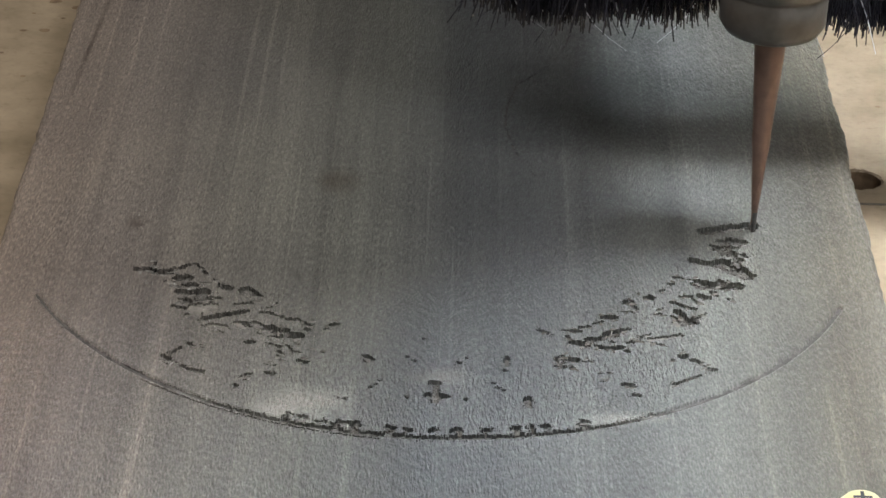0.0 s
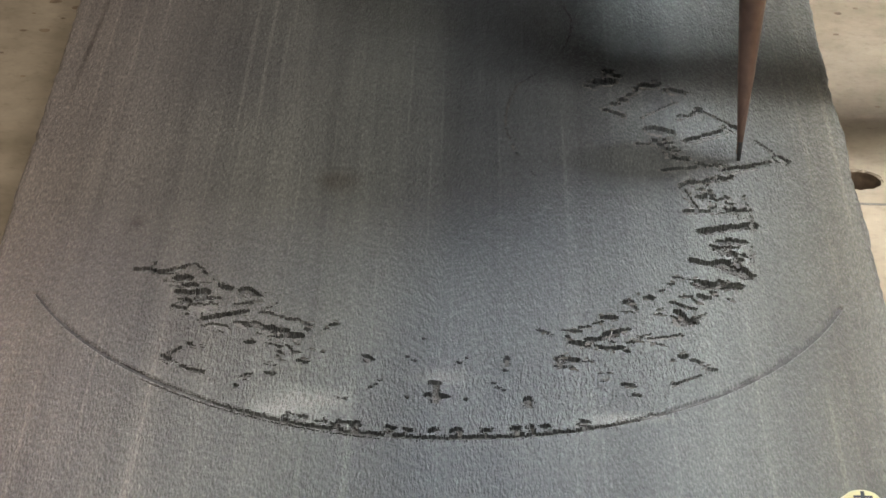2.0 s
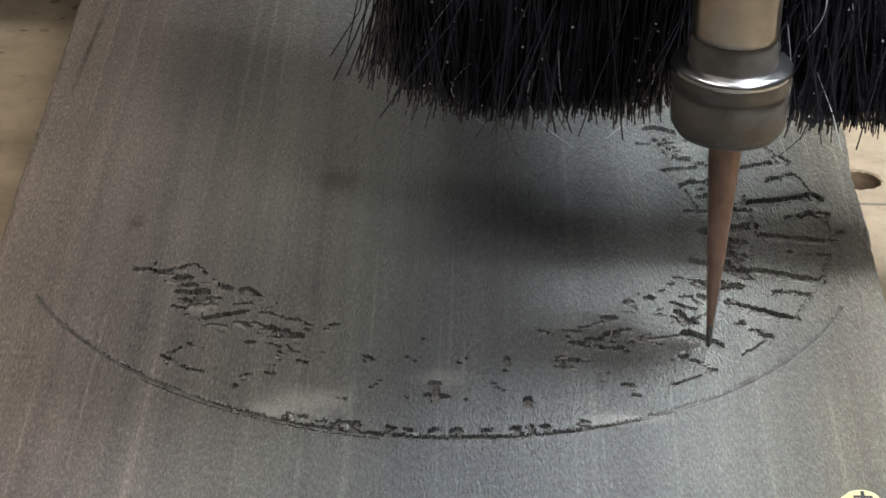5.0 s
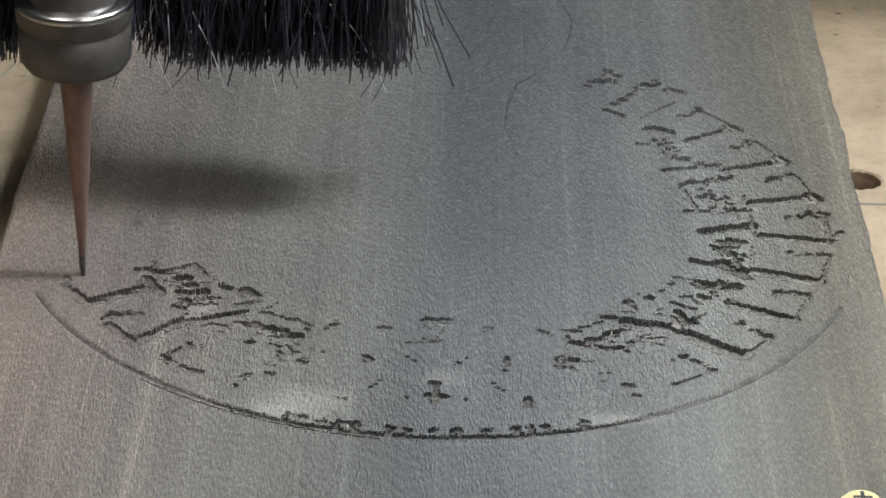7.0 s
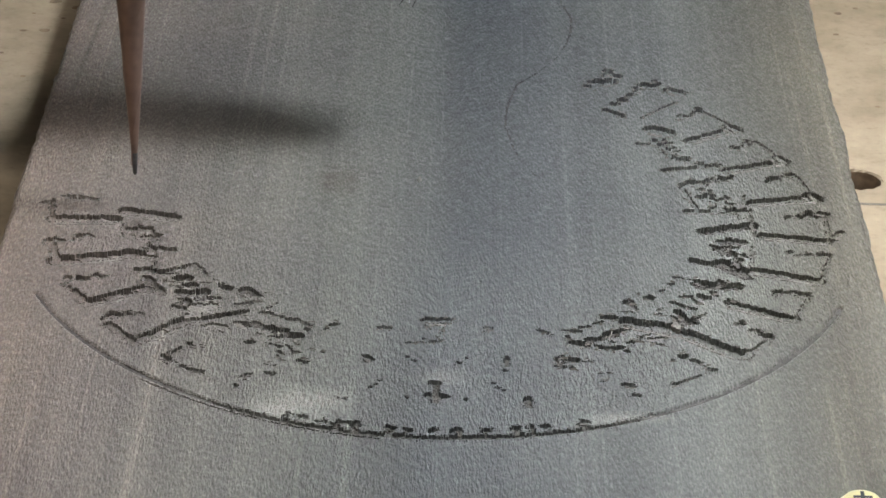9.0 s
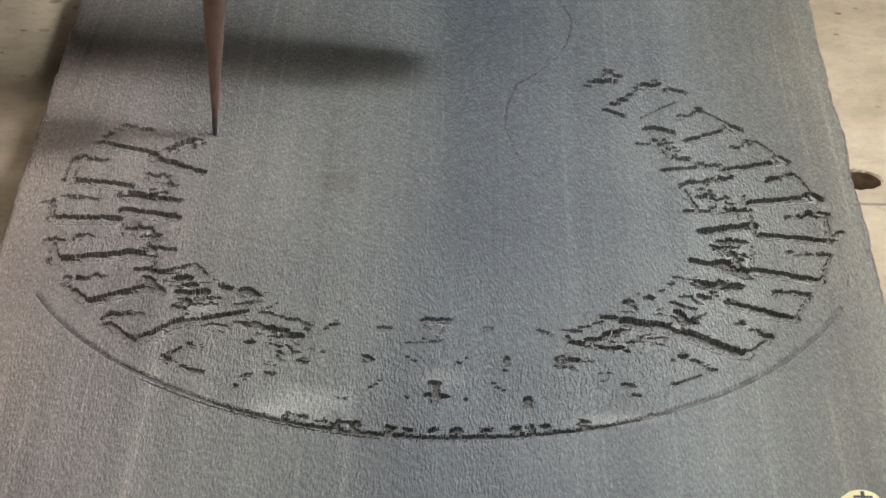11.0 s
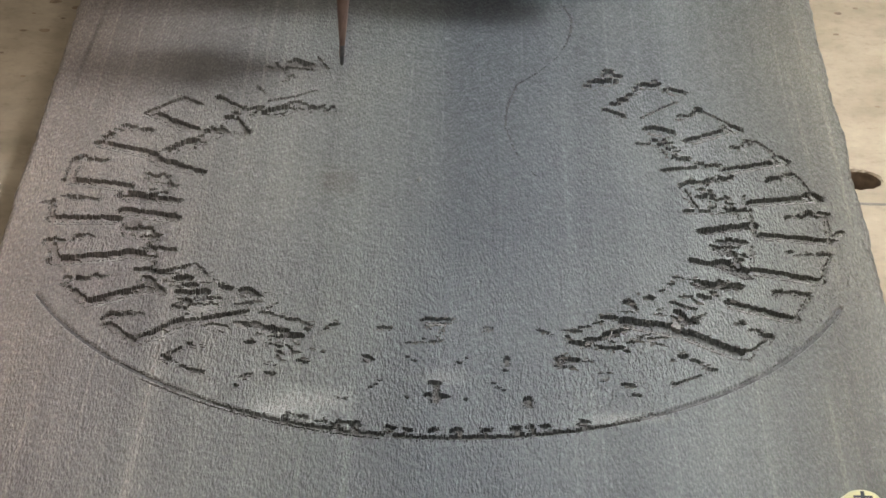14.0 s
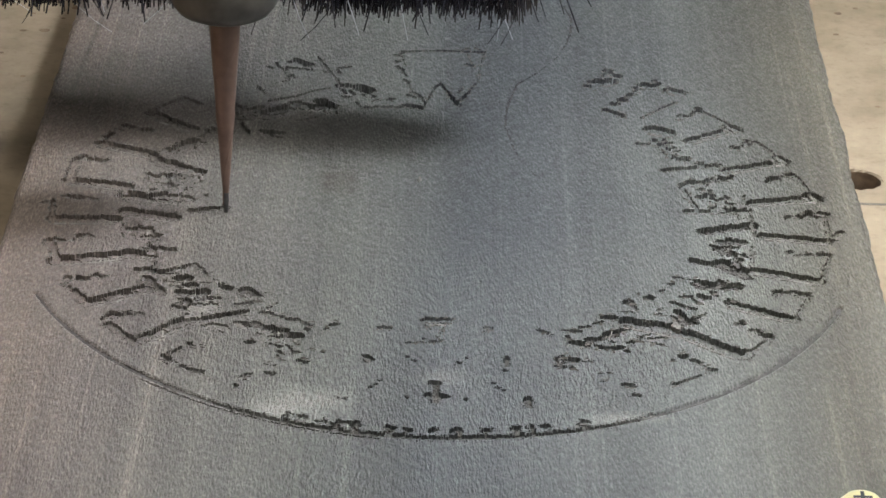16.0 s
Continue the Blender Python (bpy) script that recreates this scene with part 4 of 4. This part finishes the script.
def torn_flakes(board):
    """Flakes of wood still standing along the rims of the old gouges, pale on top and dark beneath."""
    verts, faces = [], []
    for x0, y0, x1, y1, broad, t in SHARDS:
        if t is not None:
            continue
        length = math.hypot(x1 - x0, y1 - y0)
        for _ in range(1 + round((length + broad) * 0.45)):
            f, side = rng.random(), rng.choice((-1, -1, 1))
            x = x0 + f * (x1 - x0) + rng.gauss(0, 0.35)
            y = y0 + f * (y1 - y0) + side * (broad / 2 + rng.uniform(0.05, 0.6))
            a, ln, wd, h = rng.uniform(-0.6, 0.6) + (1.4 if rng.random() < 0.35 else 0), rng.uniform(0.25, 0.85), rng.uniform(0.1, 0.24), rng.uniform(0.1, 0.45)
            c, d = math.cos(a), math.sin(a)
            k = len(verts)
            for u, v, z in ((-ln, -wd, -0.05), (ln * 0.8, -wd * 0.5, -0.05), (ln, wd * 0.6, -0.05), (-ln * 0.7, wd, -0.05), (-ln * 0.5, 0, h), (ln * 0.9, wd * 0.2, h * rng.uniform(0.2, 1.0))):
                verts.append((x + u * c - v * d, y + u * d + v * c, z))
            faces += [[k, k + 1, k + 5, k + 4], [k + 1, k + 2, k + 5], [k + 2, k + 3, k + 4, k + 5], [k + 3, k, k + 4]]
    tagged(mesh_object("torn_wood", verts, faces, CHIP, board, "pale torn flakes along the gouges"), kind="stuff")


def dust_pile(spots):
    """Pale dust and crumbs thrown out beside the cuts."""
    verts, faces = [], []
    for x, y, sx, sy, count in spots:
        for _ in range(count):
            px, py = rng.gauss(x, sx), rng.gauss(y, sy)
            s, a = rng.uniform(0.05, 0.15), rng.uniform(0, 3.1)
            k = len(verts)
            c, d = math.cos(a) * s, math.sin(a) * s
            h = s * rng.uniform(0.3, 0.9)
            verts += [(px + c, py + d, 0.0), (px - d, py + c, 0.0), (px - c, py - d, 0.0), (px + d, py - c, 0.0), (px + rng.uniform(-0.05, 0.05), py, h)]
            faces += [[k, k + 1, k + 4], [k + 1, k + 2, k + 4], [k + 2, k + 3, k + 4], [k + 3, k, k + 4]]
    tagged(mesh_object("wood_dust", verts, faces, DUST), "pale wood dust and crumbs lying on the board", "wood dust", kind="stuff")


def screw():
    thing = tagged(new("wood_screw"), "yellow zinc cross-head screw driven into the board", "screw")
    head = part("head", lathe([(0, 3.1), (1.3, 3.05), (2.8, 2.6), (3.7, 1.5), (4.0, 0.3), (3.9, -0.05), (0, -0.05)], 32), BRASS, thing, "", True)
    # the recess is not sunk: dark bars paint its shade
    cross = bmesh.new()
    for x, y in ((1.5, 0.3), (0.3, 1.5)):
        bar = block(-x, x, -y, y, 2.6, 3.14 if x > y else 3.16)
        me = bpy.data.meshes.new("bar")
        bar.to_mesh(me)
        bar.free()
        cross.from_mesh(me)
    part("cross_recess", cross, DARK, head, "cross-shaped recess, its shade painted dark")
    thing.location = (67.2 * MM, -84.0 * MM, 0.04 * MM)


def flying_chip():
    """A pale chip that the bit throws out of the cut on to the middle of the board."""
    bm = bmesh.new()
    pts = [(-1.2, -0.4, 0), (0.2, -0.5, 0), (1.3, 0.45, 0.1), (-0.2, 0.6, 0), (-0.8, 0.0, 0.55), (0.5, 0.1, 0.75)]
    for p in pts:
        bm.verts.new(p)
    bmesh.ops.convex_hull(bm, input=bm.verts[:])
    return tagged(part("wood_chip", bm, CHIP, None), "small pale wood chip lying on the board", "wood chip")


# ---- the router head ----
def router_head():
    """The spindle with its cutter and brush; its origin is the cutter's tip."""
    head = tagged(new("router_spindle"), "steel router spindle with copper-coated tapered cutter and black brush", "router spindle")
    cutter = part("cutter", lathe([(0.58, 4.6), (0.85, 8), (1.12, 12), (1.85, 23), (2.55, 34), (2.85, 39), (2.9, 52)], 32), COPPER, head, "copper-coated tapered cutter", True)
    part("cutting_tip", lathe([(0, 0), (0.28, 0.12), (0.42, 0.5), (0.5, 2.2), (0.62, 4.7)], 20), CARBIDE, cutter, "dark bare tip", True)
    for k in range(2):
        flute = bmesh.new()
        last = None
        for s in range(40):
            z = 2 + s * 0.85
            r = 0.36 + 0.064 * z
            a = z * 0.16 + k * math.pi
            pair = [flute.verts.new((r * math.cos(a + e), r * math.sin(a + e), z)) for e in (-0.22, 0.22)]
            mid = flute.verts.new(((r + 0.12) * math.cos(a), (r + 0.12) * math.sin(a), z))
            row = [pair[0], mid, pair[1]]
            if last:
                flute.faces.new((last[0], last[1], row[1], row[0]))
                flute.faces.new((last[1], last[2], row[2], row[1]))
            last = row
        part("flute", flute, COPPER, cutter, "", True)
    nut = part("collet_nut", lathe([(3.2, 41.1), (6.6, 41.1), (8.6, 42.1), (9.6, 43.7), (9.7, 49.5), (9.5, 49.7), (9.5, 50.3), (9.9, 50.6), (10.0, 53.1)], 64), NUT_STEEL, head, "dusty steel collet nut", True)
    part("nut_flange", lathe([(9.95, 53.1), (10.1, 53.3), (10.1, 54), (9.7, 54.5), (7.4, 54.7)], 64), CHROME, nut, "bright chromed rim", True)
    part("neck", lathe([(7.6, 54.5), (7.5, 54.9), (7.3, 58), (6.9, 58.7), (6.9, 59.5)], 48), NUT_STEEL, head, "", True)
    part("shaft", lathe([(6.9, 59.4), (7.2, 59.7), (7.25, 60.5), (7.25, 150), (0, 150)], 48), STEEL, head, "turned steel shaft", True)

    # upright plate added out of view to throw shade to the left
    part("shade_plate", block(-4, 4, 10, 82, 70, 240, 1), RUBBER, head, "added dark upright plate, out of view, that blocks side light")
    part("spindle_motor", lathe([(7.3, 132), (17, 132), (21, 135), (21, 235), (17, 238), (0, 238)], 48), STEEL, head, "round steel spindle motor", True)
    # block added out of view to widen the motor's shadow
    part("shade_block", block(-44, 10, 21, 84, 134, 168, 2), RUBBER, head, "added dark block beside the motor, out of view, that shades the board")

    # brush behind the cutter
    brush = part("brush_holder", block(-63, 57, 26, 46, 84, 100, 2), RUBBER, head, "black plastic brush holder")
    tufts = 13
    for k in range(tufts):
        verts, faces = [], []
        for _ in range(380):
            x = -58 + (k + rng.random()) * 112 / tufts
            y = 26.5 + 16 * rng.random()
            edge = max(0, abs(x + 3) - 52) / 6
            y = 34 + (y - 34) * (1 - 0.35 * edge)
            low = 31.2 + 7 * (max(0, -x - 44) / 18) ** 1.5 + 8 * math.exp(-(x / 10) ** 4) + 0.8 * math.sin(x * 0.21) + rng.gauss(0, 0.6)
            wild = rng.uniform(1.6, 2.8) if rng.random() < 0.24 else 1.0
            bend_x, bend_y = rng.gauss(0, 2.1) * wild + (0.6 if x > 50 else 0), rng.gauss(-0.6, 1.8) * wild
            curl, phase = rng.gauss(0, 1.2) * wild, rng.uniform(2.2, 5.5)
            r = rng.uniform(0.11, 0.19)
            base = len(verts)
            for s in range(7):
                f = s / 6
                px = x + bend_x * f * f + curl * math.sin(f * phase)
                py = y + bend_y * f * f + 0.6 * curl * math.sin(f * phase + 1)
                pz = 85 + (low - 85) * f
                for a in (0.5, 2.6, 4.7):
                    verts.append((px + r * math.cos(a), py + r * math.sin(a), pz))
            for s in range(6):
                for e in range(3):
                    g = (e + 1) % 3
                    faces.append([base + s * 3 + e, base + s * 3 + g, base + s * 3 + 3 + g, base + s * 3 + 3 + e])
            faces.append([base + 18, base + 19, base + 20])
        tagged(mesh_object("bristle_tuft", verts, faces, BRISTLE, brush, "black nylon bristles"), kind="stuff")
    for k in range(60):
        x, y = rng.uniform(-58, 54), rng.uniform(25, 29)
        top = rng.uniform(40, 62)
        low, lean, bow = top - rng.uniform(6, 22), rng.gauss(0, 4), rng.gauss(0, 2)
        low = max(low, 25)
        verts, faces = [], []
        for s in range(7):
            f = s / 6
            for a in (0.5, 2.6, 4.7):
                verts.append((x + lean * f * f + bow * math.sin(3.1 * f) + 0.1 * math.cos(a), y + 0.1 * math.sin(a), top + (low - top) * f))
        for s in range(6):
            for e in range(3):
                g = (e + 1) % 3
                faces.append([s * 3 + e, s * 3 + g, s * 3 + 3 + g, s * 3 + 3 + e])
        mesh_object("stray_bristle", verts, faces, PALE_BRISTLE if k % 3 == 0 else BRISTLE, brush)
    crumbs, quads = [], []
    for k in range(130):
        x, y, z, s = rng.uniform(-58, 54), rng.uniform(24.5, 28), rng.uniform(31, 60), rng.uniform(0.1, 0.28)
        b = len(crumbs)
        crumbs += [(x - s, y, z), (x + s, y, z), (x, y - s, z + s), (x, y + s, z + s * 1.6)]
        quads += [[b, b + 1, b + 2], [b, b + 2, b + 3], [b + 1, b + 3, b + 2], [b, b + 3, b + 1]]
    tagged(mesh_object("dust_fleck", crumbs, quads, DUST, brush, "pale dust caught in the bristles"), kind="stuff")
    for k, (x, lean) in enumerate(((54.5, 6), (55.5, 4), (54, 9), (-60, -5))):
        verts, faces = [], []
        for s in range(8):
            f = s / 7
            for a in (0.5, 2.6, 4.7):
                verts.append((x + lean * f ** 1.5 + 0.13 * math.cos(a), 31 + 0.11 * math.sin(a), 78 + (34 + 2 * k - 78) * f))
        for s in range(7):
            for e in range(3):
                g = (e + 1) % 3
                faces.append([s * 3 + e, s * 3 + g, s * 3 + 3 + g, s * 3 + 3 + e])
        mesh_object("stray_bristle", verts, faces, PALE_BRISTLE if k == 1 else BRISTLE, brush)
    return head


def gantry():
    """The beam behind the spindle, with the strip light that rides on it; its origin goes along with the cutter's y."""
    thing = tagged(new("gantry"), "metal gantry beam with a strip light on an arm", "gantry")
    part("beam", block(-420, 420, 108, 150, 110, 190, 3), STEEL, thing)
    part("lamp_post", block(134, 142, 124, 134, 189, 312, 1), RUBBER, thing, "black upright lamp post")
    part("lamp_arm", block(134, 142, 6, 134, 310, 318, 1), RUBBER, thing, "black lamp arm")
    strip = part("lamp_channel", block(-42, 42, -37, 37, 3, 9, 1), STEEL, thing, "metal channel of the strip light")
    part("light_strip", block(-39, 39, -34, 34, 1.5, 3.2), LED, strip, "glowing white strip light")
    strip.matrix_world = pose(138 * MM, 14 * MM, 300 * MM, 0, 30, 0)
    return thing


room()
spoilboard()
cuts()
BOARD, SLIVERS, BURRS = carved_board()
torn_flakes(BOARD)
dust_pile(((-22, -55.5, 4.2, 1.5, 260), (-28, -57.5, 2, 1.2, 90), (31, -57, 4.5, 1.1, 90), (-38, -22, 4, 5, 120), (-28, -28, 6, 4, 120), (40, -27, 6, 5, 140),
           (26, -33, 9, 4, 90), (55, 5, 3, 12, 60), (-52, 20, 4, 12, 70), (0, 0, 30, 30, 40)))
screw()
HEAD = router_head()
FLYER = flying_chip()
GANTRY = gantry()


def motions():
    """The spindle's way over the board, and the slivers that it cuts loose."""
    tip = (
        (0, 58.0, 11.4, -0.5), (0.1, 56.0, 19.4, -0.5), (0.2, 53.2, 28.5, 7.5), (0.3, 54.3, 21.8, -0.5),
        (0.4, 58.8, 20.8, -0.5), (0.5, 51.9, 31.3, -0.5), (0.6, 48.8, 31.1, -0.5), (0.7, 45.2, 40.3, 0.5),
        (0.8, 40.2, 53.6, -0.5), (0.9, 40.3, 49.1, -0.5), (1, 39.6, 56.8, 6.5), (1.1, 34.6, 62.1, 2.5),
        (1.2, 33.2, 83.8, -0.5), (1.3, 36.6, 81.4, 2.5), (1.4, 42.3, 77.1, -0.5), (1.5, 46.0, 75.4, -0.5),
        (1.6, 55.8, 54.9, -0.5), (1.7, 53.0, 57.9, 1.5), (1.8, 57.3, 56.6, -0.5), (1.9, 56.6, 47.6, -0.5),
        (2, 57.7, 41.8, -0.5), (2.1, 61.5, 49.3, -0.5), (2.2, 58.4, 39.1, -0.5), (2.3, 59.7, 39.2, -0.5),
        (2.4, 63.9, 43.0, -0.5), (2.5, 68.0, 34.1, -0.5), (2.6, 68.6, 36.1, -0.5), (2.7, 66.9, 37.1, 2.5),
        (2.8, 70.5, 27.2, -0.5), (2.9, 60.5, 25.2, -0.5), (3, 69.4, 25.9, -0.5), (3.1, 60.7, 10.4, -0.5),
        (3.2, 72.4, 22.3, 3.5), (3.3, 63.7, 11.3, -0.5), (3.4, 61.6, 13.2, -0.5), (3.5, 67.1, 3.0, -0.5),
        (3.6, 71.4, 6.2, -0.5), (3.7, 64.5, 3.0, -0.5), (3.8, 58.4, 9.8, -0.5), (3.9, 64.5, -5.8, -0.5),
        (4, 64.7, -3.8, -0.5), (4.1, 65.5, -16.5, -0.5), (4.2, 61.5, -4.0, -0.5), (4.4, 57.3, -19.6, -0.5),
        (4.6, 53.1, -23.4, -0.5), (4.75, 58.2, -29.0, -0.5), (4.9, 51.1, -34.1, -0.5), (5.1, 43.8, -28.7, -0.5),
        (5.25, 36.8, -26.1, -0.5), (5.5, 8.5, -29.2, -0.5), (5.65, -0.5, -26.4, -0.5), (5.8, -9.3, -29.6, -0.5),
        (6, -42.2, -35.9, 3.5), (6.15, -47.0, -32.7, -0.5), (6.3, -52.1, -37.0, -0.5), (6.4, -58.0, -31.1, -0.5),
        (6.5, -56.3, -28.7, -0.5), (6.6, -53.5, -14.3, 0.5), (6.7, -57.7, -21.9, -0.5), (6.8, -57.4, -16.7, 4.5),
        (6.9, -67.0, -16.5, -0.5), (7, -64.4, -14.8, -0.5), (7.1, -61.5, -14.3, 0.5), (7.2, -63.1, -8.2, -0.5),
        (7.3, -66.4, -8.5, -0.5), (7.4, -65.7, -3.6, 1.5), (7.5, -65.2, -6.6, -0.5), (7.6, -72.8, 0.4, -0.5),
        (7.7, -56.1, -5.9, -0.5), (7.8, -53.6, 5.2, -0.5), (7.9, -54.2, 6.3, 1.5), (8, -53.6, 0.7, -0.5),
        (8.1, -54.0, 7.6, 2.5), (8.2, -56.8, 10.7, -0.5), (8.3, -54.9, 9.5, -0.5), (8.4, -59.6, 4.1, -0.5),
        (8.5, -67.2, 7.4, -0.5), (8.6, -73.2, 6.9, -0.5), (8.7, -73.3, 14.4, 6.5), (8.8, -73.5, 15.5, 0.5),
        (8.9, -70.6, 17.7, 1.5), (9, -58.1, 13.2, 6.5), (9.1, -59.1, 17.8, -0.5), (9.2, -59.4, 17.1, -0.5),
        (9.4, -54.5, 24.0, -0.5), (9.6, -71.8, 27.5, -0.5), (9.75, -61.8, 21.5, -0.5), (9.9, -51.4, 30.4, -0.5),
        (10.05, -65.8, 45.3, -0.5), (10.2, -60.9, 46.7, -0.5), (10.35, -60.9, 36.9, -0.5), (10.6, -53.3, 38.5, -0.5),
        (10.9, -48.3, 42.5, -0.5), (11.1, -44.7, 48.0, -0.5), (11.3, -46.4, 52.4, 2.5), (11.4, -46.2, 49.7, 1.5),
        (11.5, -43.0, 51.1, -0.5), (11.6, -44.2, 53.1, -0.5), (11.7, -48.6, 58.2, 2.5), (11.8, -59.3, 53.7, -0.5),
        (11.9, -56.0, 52.9, -0.5), (12, -54.5, 60.6, -0.5), (12.1, -59.1, 54.3, -0.5), (12.2, -49.7, 58.6, -0.5),
        (12.3, -45.8, 63.0, -0.5), (12.4, -40.0, 55.8, -0.5), (12.5, -39.5, 57.2, -0.5), (12.6, -31.1, 58.2, -0.5),
        (12.7, -42.5, 57.3, -0.5), (12.8, -28.1, 63.2, 3.5), (12.9, -25.5, 63.0, -0.5), (13, -30.3, 66.4, 4.5),
        (13.1, -30.5, 69.5, 4.5), (13.2, -36.6, 69.8, 3.5), (13.3, -44.2, 76.4, 0.5), (13.4, -44.5, 74.7, 0.5),
        (13.5, -34.8, 76.6, -0.5), (13.6, -33.3, 74.1, -0.5), (13.7, -34.5, 73.2, -0.5), (13.8, -32.3, 82.3, -0.5),
        (13.9, -26.8, 82.7, -0.5), (14, -22.5, 79.7, 0.5), (14.1, -24.2, 77.5, -0.5), (14.2, -22.8, 72.5, -0.5),
        (14.3, -18.7, 69.1, -0.5), (14.4, -18.6, 69.1, -0.5), (14.5, -17.1, 63.7, -0.5), (14.6, -8.4, 66.0, 3.5),
        (14.7, 6.6, 85.0, -0.5), (14.8, -9.2, 61.9, -0.5), (14.9, -15.8, 61.4, -0.5), (15, -23.5, 57.7, -0.5),
        (15.1, -35.5, 53.3, -0.5), (15.2, -24.2, 61.8, -0.5), (15.3, -26.9, 60.8, 3.5), (15.4, -31.3, 51.2, -0.5),
        (15.5, -35.2, 45.6, -0.5), (15.6, -37.5, 56.1, -0.5), (15.7, -42.6, 48.5, -0.5), (15.8, -50.3, 29.0, -0.5),
        (15.9, -50.6, 33.4, -0.5), (16, -41.0, 11.9, -0.5),
    )
    walk(HEAD, [(t, pose(x * MM, y * MM, z * MM)) for t, x, y, z in tip])
    for ob, t, depth in SLIVERS:
        t = max(t, 0.04)
        walk(ob, [(0.0, pose(0, 0, 0)), (t, pose(0, 0, 0)), (min(t + 0.08, 15.99), pose(0, 0, -depth * MM)), (SECONDS, pose(0, 0, -depth * MM))])
    for ob, t, depth in BURRS:
        if ob:
            t = max(t, 0.04)
            walk(ob, [(0.0, pose(0, 0, -0.7 * MM)), (t, pose(0, 0, -0.7 * MM)), (min(t + 0.08, 15.99), pose(0, 0, 0)), (SECONDS, pose(0, 0, 0))])
    walk(FLYER, [(0.0, pose(36.8 * MM, -26.1 * MM, -1.2 * MM)), (5.2, pose(36.8 * MM, -26.1 * MM, -1.2 * MM)),
                 (5.3, pose(22.9 * MM, -8.1 * MM, 12 * MM, 0, 0, 40)), (5.5, pose(-5.0 * MM, 28.1 * MM, 0.02 * MM, 0, 0, 70)),
                 (SECONDS, pose(-5.0 * MM, 28.1 * MM, 0.02 * MM, 0, 0, 70))])
    walk(GANTRY, [(t, pose(0, y * MM, 0)) for t, x, y, z in tip])


motions()
